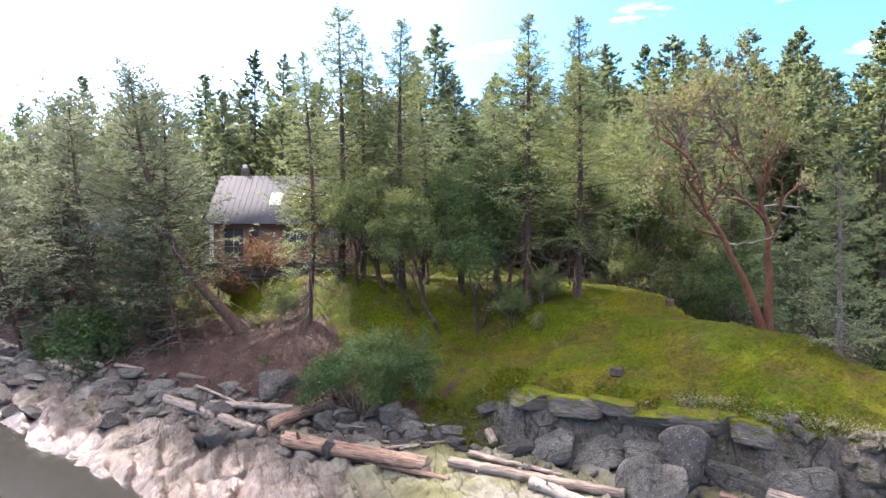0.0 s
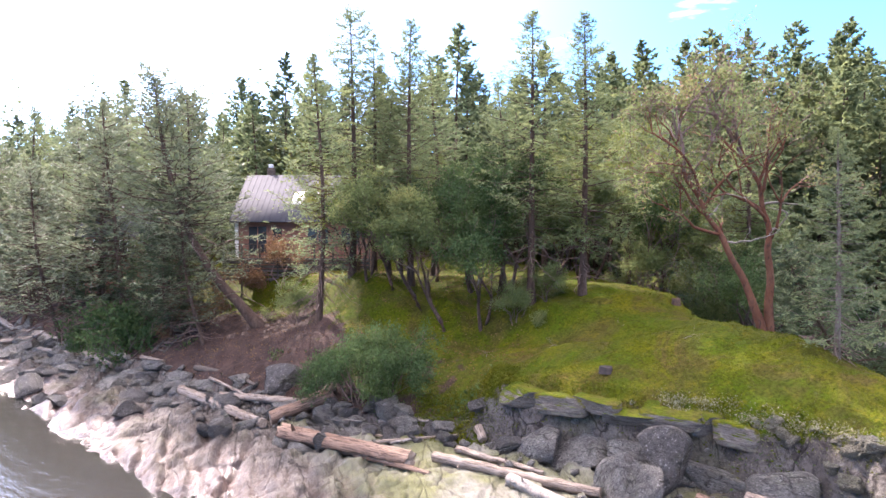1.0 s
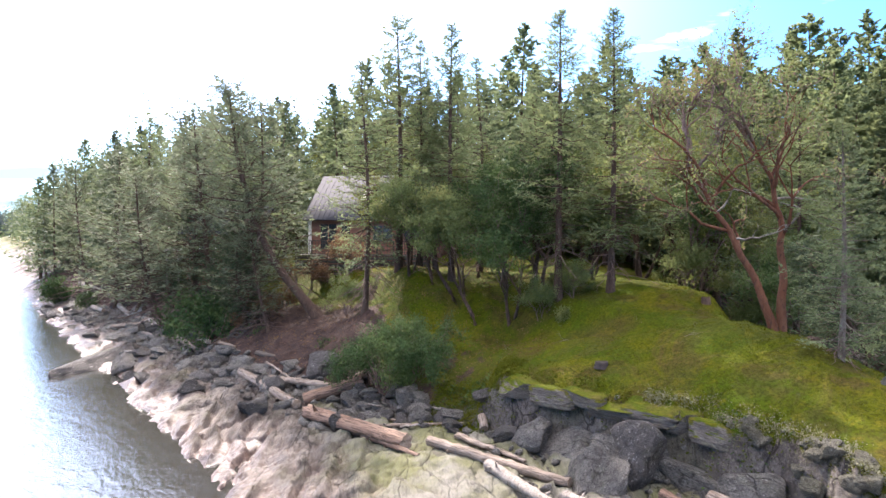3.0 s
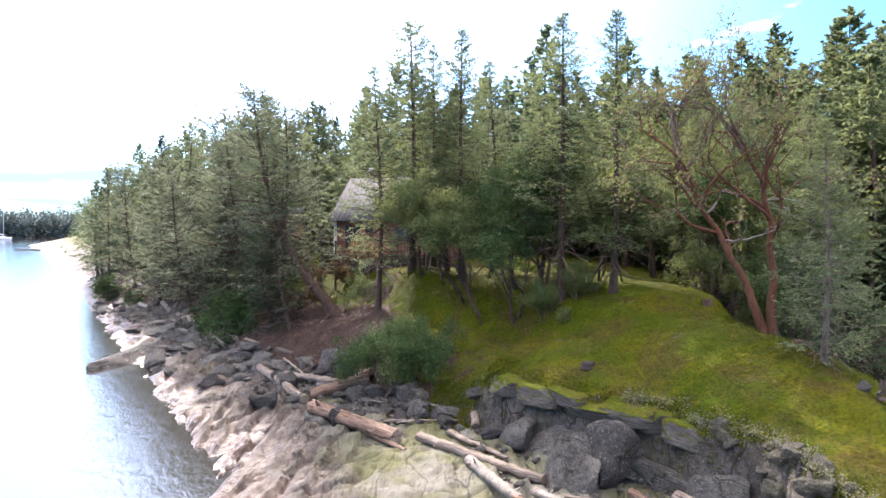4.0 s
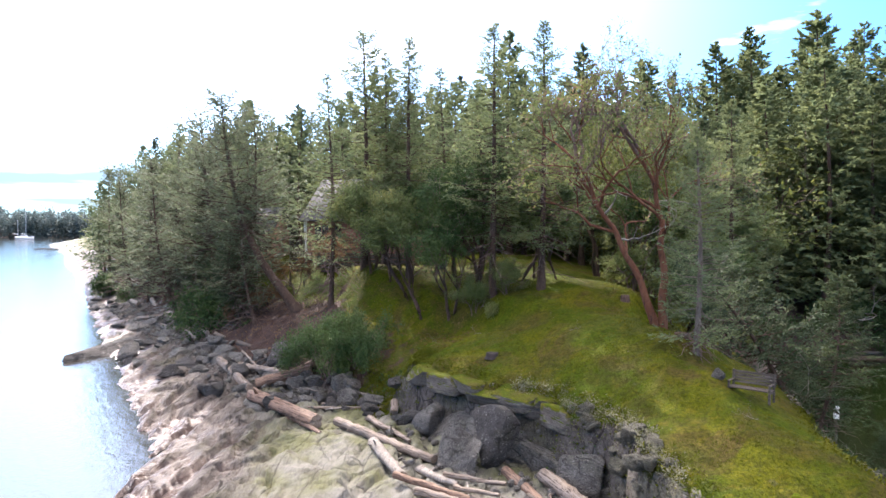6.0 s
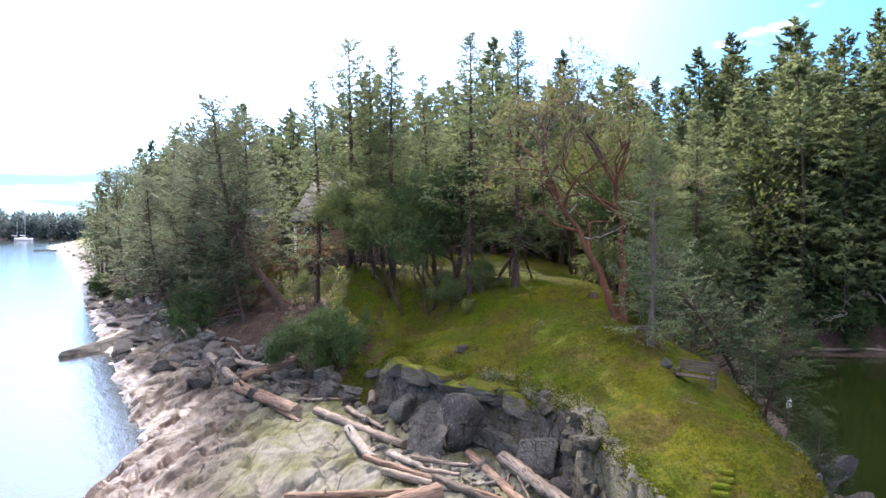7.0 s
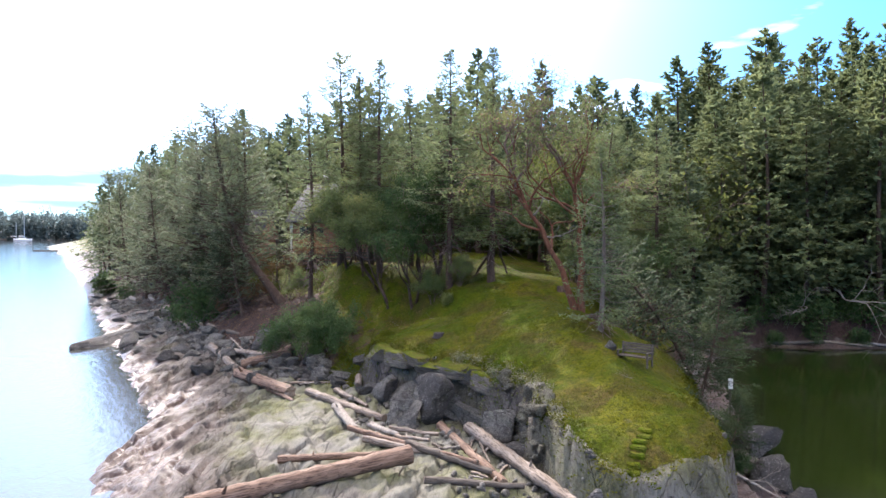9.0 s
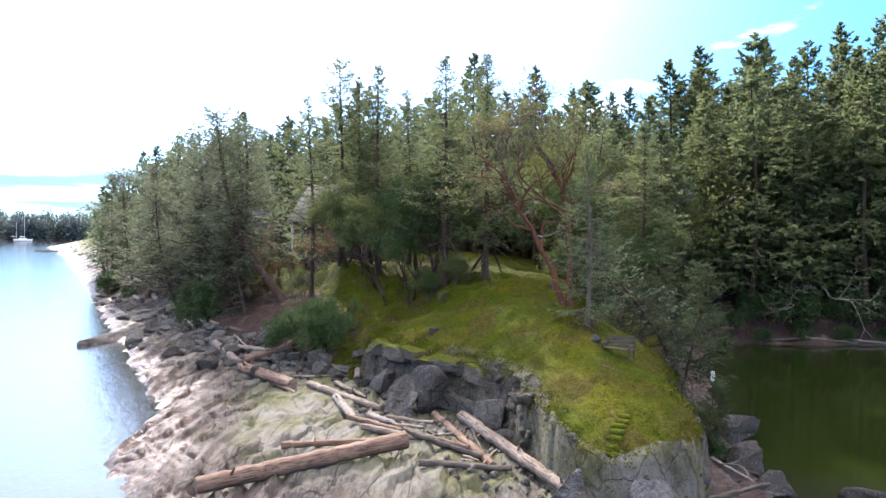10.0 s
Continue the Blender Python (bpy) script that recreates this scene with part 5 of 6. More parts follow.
# ---- driftwood ----
def log(x0, y0, x1, y1, r=0.2, taper=0.8, mat=None, label="weathered driftwood log lying on the rocks", seed=0, lift=0.0, sides=14, bow=0.0, knots=2, split=0.0, group="driftwood logs"):
    """A stranded log between two places on the shelf, lying on the highest points under it."""
    rng = np.random.default_rng(seed + int(abs(x0 * 37 + y0 * 91)))
    ln = math.hypot(x1 - x0, y1 - y0)
    n = max(8, int(ln / 0.22))
    f = np.linspace(0, 1, 25)
    gx, gy = x0 + (x1 - x0) * f, y0 + (y1 - y0) * f
    g = np.array([ground_z(a_, c_) for a_, c_ in zip(gx, gy)])
    # a line resting on the ground: raise both ends evenly until nothing pokes through far
    a, c = np.polyfit(f, g, 1)
    c += np.quantile(g - (a * f + c), 0.7)
    root = thing("driftwood_log", label, "driftwood log", x0, y0, c + r * 0.75 + lift, group)
    root.matrix_basis = Matrix.Translation((x0, y0, c + r * 0.75 + lift)) @ Vector((x1 - x0, y1 - y0, a)).to_track_quat("X", "Z").to_matrix().to_4x4()
    u = np.linspace(0, 1, n)
    P = np.stack([u * ln, bow * np.sin(u * math.pi) + 0.015 * rng.normal(0, 1, n), 0.012 * rng.normal(0, 1, n)], 1)
    R = r * (1 - (1 - taper) * u) * (1 + 0.035 * rng.normal(0, 1, n))
    th = np.arange(sides) * 2 * math.pi / sides
    ring = 1 + 0.05 * rng.normal(0, 1, sides)
    if split:
        ring = ring * (1 - split * (np.cos(3 * th + 0.7) > 0.55))
    acc = Acc()
    wob = 1 + 0.03 * rng.normal(0, 1, (n, sides))
    Y = P[:, None, 1] + R[:, None] * ring[None] * wob * np.cos(th)[None]
    Z = P[:, None, 2] + R[:, None] * ring[None] * wob * np.sin(th)[None]
    V = np.stack([np.repeat(P[:, :1], sides, 1) + (split * 0.25) * rng.normal(0, 1, (n, sides)) * (np.arange(n)[:, None] % (n - 1) == 0), Y, Z], -1)
    k = np.arange(sides)
    Q = np.concatenate([np.stack([i * sides + k, i * sides + (k + 1) % sides, (i + 1) * sides + (k + 1) % sides, (i + 1) * sides + k], 1) for i in range(n - 1)])
    acc.add(V.reshape(-1, 3), Q)
    for _ in range(knots):
        t0 = rng.random() * 0.8 + 0.1
        az = rng.random() * 6.28
        o = np.array([t0 * ln, 0.8 * r * math.cos(az), 0.8 * r * math.sin(az)])
        dv = np.array([0.3, math.cos(az), math.sin(az)])
        tube(acc, [o, o + dv * r * 0.5, o + dv * r * (0.7 + 0.5 * rng.random())], [r * 0.28, r * 0.2, r * 0.12], 6)
    acc.make("trunk", mat or M_LOG, root)
    for i, sgn in ((0, -1), (n - 1, 1)):
        end = Acc()
        c0 = V[i].mean(0)
        W = np.concatenate([V[i] + [0.004 * sgn, 0, 0], c0 + (V[i] - c0) * 0.55 + [0.02 * sgn, 0, 0], [c0 + [-0.01 * sgn, 0, 0]]])
        T = [[k_, (k_ + 1) % sides, sides + (k_ + 1) % sides] for k_ in range(sides)] + [[k_, sides + (k_ + 1) % sides, sides + k_] for k_ in range(sides)]
        T += [[sides + k_, sides + (k_ + 1) % sides, 2 * sides] for k_ in range(sides)]
        end.add(W, T=np.array(T) if sgn > 0 else np.array(T)[:, ::-1])
        end.make("cut_end", M_LOGEND, root, smooth_=False)
    return root


log(-13.7, 34.1, -7.6, 28.9, 0.24, 0.9, label="pale straight driftwood log on the shelf")
log(-7.4, 29.2, -4.9, 30.7, 0.29, 0.9, M_REDLOG, "thick reddish driftwood log with a sawn end", lift=0.12)
log(-10.9, 32.4, -6.6, 30.6, 0.19, 0.95, label="smooth barkless log lying across another", lift=0.15)
log(-6.0, 30.7, -4.9, 31.2, 0.23, 1.0, M_REDLOG, "short reddish stub of a log", lift=0.1)
log(-6.3, 27.4, -0.55, 23.9, 0.36, 0.82, M_REDLOG, "big split and weathered log with deep cracks", split=0.16, knots=4, sides=22)
log(-2.8, 25.2, 0.2, 23.0, 0.13, 0.7, M_REDLOG, "thin log under the big split one")
log(0.25, 24.2, 5.7, 21.5, 0.19, 0.85, label="long pale barkless log")
log(-2.6, 26.4, 0.9, 27.2, 0.07, 0.6, label="thin pale pole across the rocks", knots=0)
log(1.0, 25.6, 4.0, 23.2, 0.14, 0.6, label="grey splintered plank-like log", split=0.25)
log(1.75, 26.7, 2.0, 26.1, 0.18, 1.0, label="short sawn stub of a log", knots=0, lift=0.1)
log(2.9, 22.3, 5.3, 19.6, 0.20, 0.8, M_DEADWOOD, "short bleached white log with bark scars", knots=4)
log(-2.5, 28.7, -0.3, 28.0, 0.09, 0.5, M_DEADWOOD, "bleached crooked stick on the rocks", bow=0.15)
log(-12.4, 34.6, -9.3, 32.0, 0.08, 0.7, label="thin pale pole leaning on a boulder", lift=0.15, knots=0)
log(-13.8, 36.0, -9.4, 32.9, 0.16, 0.6, M_GREYWOOD, "curved grey log at the foot of the slope", bow=0.4)
log(-29.8, 46.2, -22.8, 42.6, 0.18, 0.6, label="long stranded pole up the beach")
log(-26.0, 45.0, -21.2, 40.7, 0.20, 0.8, label="pale stranded log up the beach")
log(-22.6, 43.0, -20.3, 40.9, 0.20, 0.8, M_DEADWOOD, "bleached stranded log up the beach")
log(-19.2, 40.4, -16.7, 38.3, 0.14, 0.7, label="short stranded log below the wooden stairs")
log(-32.5, 50.4, -29.6, 47.4, 0.2, 0.8, M_DEADWOOD, "bleached stranded log up the beach")
log(-33.0, 50.2, -28.6, 47.6, 0.2, 0.8, label="stranded log up the beach")
log(-41.5, 57.4, -36.8, 53.4, 0.24, 0.8, M_DEADWOOD, "bleached stranded log up the beach")
log(-37.2, 53.8, -31.5, 49.7, 0.2, 0.8, label="stranded log up the beach")
log(-36.0, 50.0, -31.0, 49.2, 0.2, 0.8, label="stranded log across the beach")
log(-58.5, 70.6, -49.0, 63.5, 0.26, 0.8, label="long stranded log far up the beach")
log(-47.0, 60.0, -43.0, 57.0, 0.24, 0.8, M_DEADWOOD, "bleached stranded log far up the beach")
log(3.9, 11.5, 9.0, 16.8, 0.27, 1.12, M_REDLOG, "thick smooth reddish log with a forked root end", lift=0.1, knots=1, sides=20)
log(4.0, 16.2, 7.9, 17.4, 0.14, 0.8, M_REDLOG, "straight reddish pole on the slab")
log(5.2, 19.3, 11.3, 17.1, 0.12, 0.7, M_REDLOG, "long thin reddish pole in the log jam", lift=0.12)
log(6.3, 18.5, 11.2, 17.3, 0.15, 0.7, label="grey pole in the log jam")
log(8.3, 18.1, 11.9, 16.9, 0.17, 0.7, M_GREYWOOD, "splintered grey log in the jam", split=0.2)
log(8.5, 20.9, 12.4, 16.5, 0.17, 0.85, M_REDLOG, "straight reddish log across the jam", lift=0.0)
log(9.8, 20.6, 15.8, 14.5, 0.23, 0.9, label="long pale log against the bluff's foot", lift=0.05, knots=4)
log(10.1, 15.3, 13.1, 16.4, 0.12, 0.8, M_GREYWOOD, "grey pole on the slabs")
log(6.6, 20.1, 8.7, 20.1, 0.10, 0.7, label="short pole behind the jam", lift=0.05)
log(5.6, 20.4, 7.3, 19.4, 0.16, 0.6, M_DEADWOOD, "bleached splintered log behind the jam", split=0.2)
log(9.6, 19.4, 11.2, 18.2, 0.10, 0.6, M_GREYWOOD, "short grey stick in the jam")
log(7.3, 19.2, 9.0, 18.5, 0.09, 0.6, label="short pale stick in the jam", lift=0.1)
log(3.6, 13.4, 4.5, 12.2, 0.12, 0.9, label="pale pole end under the thick log")
log(19.4, 24.3, 20.0, 22.2, 0.06, 0.5, M_DEADWOOD, "bleached branch among the inlet rocks", knots=0)
log(19.5, 20.9, 21.2, 20.6, 0.06, 0.5, M_DEADWOOD, "bleached branch among the inlet rocks", knots=0, lift=0.2)
log(19.4, 17.4, 21.3, 19.6, 0.10, 0.6, M_GREYWOOD, "grey stranded branch among the inlet rocks", knots=0, lift=0.2)
log(23.2, 57.3, 27.5, 58.4, 0.16, 0.8, M_GREYWOOD, "grey log stranded under the far bank")
log(27.0, 58.3, 31.0, 59.4, 0.12, 0.8, M_LOG, "pale log stranded under the far bank")
log(30.0, 59.6, 35.5, 60.3, 0.12, 0.7, M_DEADWOOD, "bleached log stranded under the far bank")
rng = np.random.default_rng(9)
for k in range(26):
    x, y = 6.5 + 6.5 * rng.random(), 16.5 + 4.0 * rng.random()
    if k > 15:
        x, y = -4.0 + 4.5 * rng.random(), 26.5 + 2.5 * rng.random()
    a = rng.normal(-0.5, 0.7)
    ln = 0.6 + 1.2 * rng.random()
    if max(inside(np.array([x, x + ln * math.cos(a)]), np.array([y, y + ln * math.sin(a)]), FOOT)) > -0.5:
        continue
    log(x, y, x + ln * math.cos(a), y + ln * math.sin(a), 0.03 + 0.04 * rng.random(), 0.6, (M_LOG, M_GREYWOOD, M_DEADWOOD)[k % 3], "small driftwood stick between the logs", k, 0.05, 6, 0, 0, group="driftwood sticks")

# ---- built things ----
def box(bm, x0, x1, y0, y1, z0, z1, bevel=0.0):
    vs = [bm.verts.new((x, y, z)) for x in (x0, x1) for y in (y0, y1) for z in (z0, z1)]
    fs = [bm.faces.new([vs[i] for i in f]) for f in ((0, 1, 3, 2), (4, 6, 7, 5), (0, 4, 5, 1), (2, 3, 7, 6), (0, 2, 6, 4), (1, 5, 7, 3))]
    if bevel:
        bmesh.ops.bevel(bm, geom=list({e for f in fs for e in f.edges}), offset=bevel, segments=1, affect="EDGES")
    return vs


def beam(name, parent, mat, x0, x1, y0, y1, z0, z1, bevel=0.006, label=""):
    bm = bmesh.new()
    box(bm, x0, x1, y0, y1, z0, z1, bevel)
    return part(name, bm, mat, parent, label)


def bench(x, y, turn):
    b_ = thing("garden_bench", "old grey weathered wooden bench on the mossy bluff", "bench", x, y, ground_z(x, y) - 0.02, turn=turn)
    for k in range(3):
        beam("seat_slat", b_, M_GREYWOOD, -0.78, 0.78, -0.24 + 0.16 * k, -0.10 + 0.16 * k, 0.41, 0.445)
    for k in range(4):
        beam("back_slat", b_, M_GREYWOOD, -0.80, 0.80, 0.27 + 0.02 * k, 0.295 + 0.02 * k, 0.52 + 0.11 * k, 0.61 + 0.11 * k)
    for sx in (-0.74, 0.74):
        beam("leg", b_, M_GREYWOOD, sx - 0.035, sx + 0.035, -0.24, -0.17, 0, 0.62)
        beam("leg", b_, M_GREYWOOD, sx - 0.035, sx + 0.035, 0.20, 0.27, 0, 0.98)
        beam("armrest", b_, M_GREYWOOD, sx - 0.045, sx + 0.045, -0.28, 0.26, 0.62, 0.65)
        beam("rail", b_, M_GREYWOOD, sx - 0.025, sx + 0.025, -0.17, 0.20, 0.34, 0.41)
    b_.matrix_basis = b_.matrix_basis @ Matrix.Diagonal((0.82, 0.9, 0.9, 1))
    return b_


bench(15.9, 22.4, -22)
rock(14.95, 22.7, 0.24, 0.22, 0.22, 2, 0, None, "grey stone beside the bench", sink=0.25)

# steps cut into the mossy nose
st = thing("garden_steps", "mossy timber steps cut into the bluff", "steps", 16.75, 16.9, ground_z(16.75, 16.9), turn=-8)
rng = np.random.default_rng(88)
for k in range(7):
    yy = -0.28 * k
    zz = ground_z(16.75, 16.9 + yy) - ground_z(16.75, 16.9)
    bm = bmesh.new()
    dx = rng.normal(0, 0.03)
    box(bm, dx - 0.21 - 0.04 * rng.random(), dx + 0.21 + 0.04 * rng.random(), yy - 0.12, yy + 0.2, zz - 0.3, zz + 0.05 + 0.03 * rng.random(), 0.05)
    bmesh.ops.rotate(bm, cent=(0, yy, zz), matrix=Matrix.Rotation(rng.normal(0, 0.08), 3, "Z"), verts=bm.verts)
    part("tread", bm, M_MOSSY, st)

# wooden stair from the beach up the bank
sw = thing("beach_stairs", "dark wooden stairs with stringers climbing the bank", "stairs", -17.9, 40.0, ground_z(-17.9, 40.0), turn=-20)
rise = ground_z(-17.0, 43.0) - ground_z(-17.9, 40.0)
for k in range(9):
    beam("tread", sw, M_GREYWOOD, -0.42, 0.42, 0.32 * k, 0.32 * k + 0.27, rise * (k + 0.5) / 9, rise * (k + 0.5) / 9 + 0.045)
for sx in (-0.46, 0.46):
    acc = Acc()
    V = [(sx + dx, y_, z_ + dz) for y_, z_ in ((-0.1, -0.05), (2.95, rise + 0.1)) for dx, dz in ((-0.03, -0.14), (0.03, -0.14), (0.03, 0.12), (-0.03, 0.12))]
    acc.add(V, [[0, 1, 5, 4], [1, 2, 6, 5], [2, 3, 7, 6], [3, 0, 4, 7], [3, 2, 1, 0], [4, 5, 6, 7]])
    acc.make("stringer", M_GREYWOOD, sw, smooth_=False)

# stumps
def stump(x, y, r, h, mat, label, seed):
    rng = np.random.default_rng(seed)
    root = thing("tree_stump", label, "stump", x, y, ground_z(x, y) - 0.08)
    acc = Acc()
    n = 14
    th = np.arange(n) * 2 * math.pi / n
    prof = [(1.35, 0), (1.1, 0.25), (1.0, 0.6), (0.97, 1.0), (0.62, 0.94), (0.3, 0.9)]
    jag = 1 + 0.08 * rng.normal(0, 1, n)
    V = np.concatenate([np.stack([r * f * jag * np.cos(th), r * f * jag * np.sin(th), h * g * (1 + (0.06 * rng.normal(0, 1, n) if g > 0.8 else 0)) + 0 * th], 1) for f, g in prof] + [[[0, 0, h * 0.9]]])
    k = np.arange(n)
    Q = np.concatenate([np.stack([i * n + k, i * n + (k + 1) % n, (i + 1) * n + (k + 1) % n, (i + 1) * n + k], 1) for i in range(len(prof) - 1)])
    m = (len(prof) - 1) * n
    acc.add(V, Q, np.stack([m + k, m + (k + 1) % n, np.full(n, len(V) - 1)], 1))
    acc.make("bole", mat, root)
    return root


stump(6.5, 25.8, 0.24, 0.24, M_CHAR, "low charred dark stump in the moss", 1)
stump(10.9, 33.2, 0.20, 0.36, M_BARK, "brown sawn tree stump on the mossy slope", 2)
stump(13.7, 26.0, 0.3, 0.22, M_BARK, "low dark rotten stump in the moss", 3)

# dead boughs
def dead_branch(x, y, turn, s, seed, label, z=0.1, tilt=0):
    rng = np.random.default_rng(seed)
    root = thing("dead_branch", label, "dead branch", x, y, ground_z(x, y) + z, turn=turn)
    root.matrix_basis = pose(x, y, ground_z(x, y) + z, tilt, 0, turn) @ Matrix.Diagonal((s, s, s, 1))
    main, fine = Acc(), Acc()
    grow(rng, main, np.zeros(3), np.array([1.0, 0, 0.25]), 1.3, 0.05, 4, [], 0.1, 0.6, (2, 3), 0.75, 5, fine)
    main.make("bough", M_DEADWOOD, root)
    fine.make("twig_fan", M_DEADWOOD, root)
    return root


dead_branch(17.4, 28.6, -50, 1.3, 3, "bleached dead bough fallen behind the bench", 0.35)
dead_branch(18.5, 22.4, -70, 0.45, 4, "bleached dead bough at the bluff edge", 0.25)
dead_branch(19.8, 20.4, -40, 0.6, 5, "grey dead bough among the inlet rocks", 0.3)
dead_branch(28.5, 60.4, -50, 2.0, 8, "bleached fallen tree hanging down the far bank", 2.4, 55)
dead_branch(25.0, 59.4, -70, 1.6, 9, "bleached fallen bough at the far waterline", 1.2, 50)
dead_branch(-3.2, 28.4, 150, 0.7, 6, "grey dead bough caught between the boulders", 0.5)
dead_branch(12.6, 30.6, 200, 0.7, 7, "bleached dead bough on the moss", 0.1)
for k_, (x_, y_) in enumerate(((9.5, 26.5), (12.0, 24.0), (8.0, 30.5), (5.0, 29.0), (16.0, 20.5), (2.0, 31.0))):
    dead_branch(x_, y_, 57 * k_, 0.22, 20 + k_, "small dry twig lying on the moss", 0.04)

# white marker post by the inlet
mp_ = thing("marker_post", "small white marker post at the inlet's edge", "post", 19.6, 31.2, ground_z(19.6, 31.2))
post_h = max(0.6, 2.2 - ground_z(19.6, 31.2))
beam("pole", mp_, M_GREYWOOD, -0.04, 0.04, -0.04, 0.04, -0.2, post_h - 0.5)
beam("white_top", mp_, M_WHITE, -0.10, 0.10, -0.10, 0.10, post_h - 0.5, post_h, 0.02, "white painted block")


def window(parent, x0, x1, y, z0, z1, trim):
    w = beam("window", parent, trim, x0, x1, y - 0.05, y + 0.04, z0, z1, 0.01)
    fr = 0.07
    nx_ = 2 if x1 - x0 > 0.8 else 1
    for i in range(nx_):
        a = x0 + fr + (x1 - x0 - fr) * i / nx_
        c = x0 + (x1 - x0 - fr) * (i + 1) / nx_
        beam("pane", w, M_GLASS, a, c, y - 0.056, y - 0.045, z0 + fr, z1 - fr, 0)
    return w


def cabin(name, label, x, y, z, wide, deep, eave, ridge, turn, wall_mat, roof_mat, trim, over=0.5, seams=0.4, windows=(), base=1.2, chimney=None):
    """A gabled house, its ridge along x. The Empty stands at the front wall's foot."""
    root = thing(name, label, "house", x, y, z, turn=turn)
    h0, h1 = eave - z, ridge - z
    t_ = 0.18
    beam("front_wall", root, wall_mat, -wide / 2, wide / 2, 0, t_, -base, h0, 0.01)
    beam("back_wall", root, wall_mat, -wide / 2, wide / 2, deep - t_, deep, -base, h0, 0.01)
    for sx in (-1, 1):
        acc = Acc()
        xa, xb = sx * (wide / 2 - t_), sx * wide / 2 - sx * 0.003
        prof = [(t_, -base), (deep - t_, -base), (deep - t_, h0), (deep / 2, h1 - 0.12), (t_, h0)]
        V = [(xx, yy, zz) for xx in (xa, xb) for yy, zz in prof]
        m = len(prof)
        acc.add(V, [[i, (i + 1) % m, m + (i + 1) % m, m + i] for i in range(m)])
        acc.T.append(np.array([[0, 2, 1], [0, 3, 2], [0, 4, 3], [m, m + 1, m + 2], [m, m + 2, m + 3], [m, m + 3, m + 4]]))
        acc.make("side_wall", wall_mat, root, smooth_=False)
    for sy in (0, 1):
        y0, y1 = (-over, deep / 2) if sy == 0 else (deep + over, deep / 2)
        sl = (h1 - h0) / (deep / 2)
        z0 = h0 - over * sl
        acc = Acc()
        V = [(xx, yy, zz + dz) for xx in (-wide / 2 - over, wide / 2 + over) for yy, zz in ((y0, z0), (y1, h1)) for dz in (0.02, 0.10)]
        acc.add(V, [[0, 1, 3, 2], [4, 6, 7, 5], [0, 4, 5, 1], [2, 3, 7, 6], [1, 5, 7, 3], [0, 2, 6, 4]])
        roof = acc.make("roof", roof_mat, root, smooth_=False)
        if sy == 0 and seams:
            n = int((wide + 2 * over) / seams)
            for k in range(n + 1):
                xx = -wide / 2 - over + (wide + 2 * over) * k / n
                a2 = Acc()
                V = [(xx + dx, yy, zz + 0.10 + dz) for dx in (-0.02, 0.02) for yy, zz in ((y0, z0), (y1, h1)) for dz in (0.002, 0.025)]
                a2.add(V, [[0, 1, 3, 2], [4, 6, 7, 5], [0, 4, 5, 1], [2, 3, 7, 6], [1, 5, 7, 3]])
                a2.make("seam", roof_mat, roof, smooth_=False)
    for a, c, zz0, zz1 in windows:
        window(root, a, c, 0, zz0, zz1, trim)
    if chimney:
        beam("chimney", root, M_GREYWOOD, chimney[0] - 0.25, chimney[0] + 0.25, deep / 2 + 0.3, deep / 2 + 0.8, h1 - 0.8, h1 + 0.7, 0.02)
        beam("flue_cap", root, M_ALU, chimney[0] - 0.15, chimney[0] + 0.15, deep / 2 + 0.4, deep / 2 + 0.7, h1 + 0.72, h1 + 0.95, 0.02)
    return root


house = cabin("house", "red-brown wooden house with a grey metal roof", -11.0, 47.3, 7.6, 9.4, 6.6, 10.45, 13.5, 0, M_SIDING, M_ROOF, M_SIDING,
              windows=((-4.0, -2.6, 0.2, 2.2), (-2.3, -1.5, 0.9, 2.1), (0.2, 1.8, 0.8, 2.1), (2.6, 4.0, 0.8, 2.1)), base=2.2, chimney=(-3.6,))
for sx in (-0.7, 0.9):
    sk = Acc()
    V = [(sx + dx, yy, zz + dz) for dx in (-0.4, 0.4) for yy, zz in ((0.8, 3.72), (1.7, 4.55)) for dz in (-0.02, 0.12)]
    sk.add(V, [[0, 1, 3, 2], [4, 6, 7, 5], [0, 4, 5, 1], [2, 3, 7, 6], [1, 5, 7, 3], [0, 2, 6, 4]])
    sk.make("skylight", M_WHITE, house, "white-framed skylight", False)
beam("corner_post", house, M_WHITE, -4.95, -4.72, -0.06, 0.2, -0.2, 2.6, 0.01, "white corner trim")

deck = thing("deck", "grey wooden deck with lattice railing before the house", "deck", -11.0, 45.3, 7.5)
for k in range(12):
    beam("board", deck, M_GREYWOOD, -5.0, 5.0, 0.02 + 0.165 * k, 0.17 + 0.165 * k, -0.06, 0.0, 0.004)
for k in range(9):
    beam("post", deck, M_GREYWOOD, -5.0 + 1.25 * k - 0.05, -5.0 + 1.25 * k + 0.05, 0.0, 0.1, -2.6, 1.0)
beam("rail", deck, M_GREYWOOD, -5.05, 5.05, -0.02, 0.12, 1.0, 1.06)
beam("rail", deck, M_GREYWOOD, -5.05, 5.05, 0.02, 0.08, 0.05, 0.12)
for k in range(40):
    beam("baluster", deck, M_GREYWOOD, -4.95 + 0.25 * k, -4.92 + 0.25 * k, 0.035, 0.06, 0.12, 1.0, 0)
for k in range(4):
    beam("lattice_strip", deck, M_GREYWOOD, -5.0, 5.0, 0.03, 0.05, 0.24 + 0.2 * k, 0.27 + 0.2 * k, 0)
for k in range(5):
    beam("skirt_board", deck, M_GREYWOOD, -5.0, 5.0, 0.05, 0.09, -0.30 - 0.28 * k, -0.10 - 0.28 * k, 0.004)

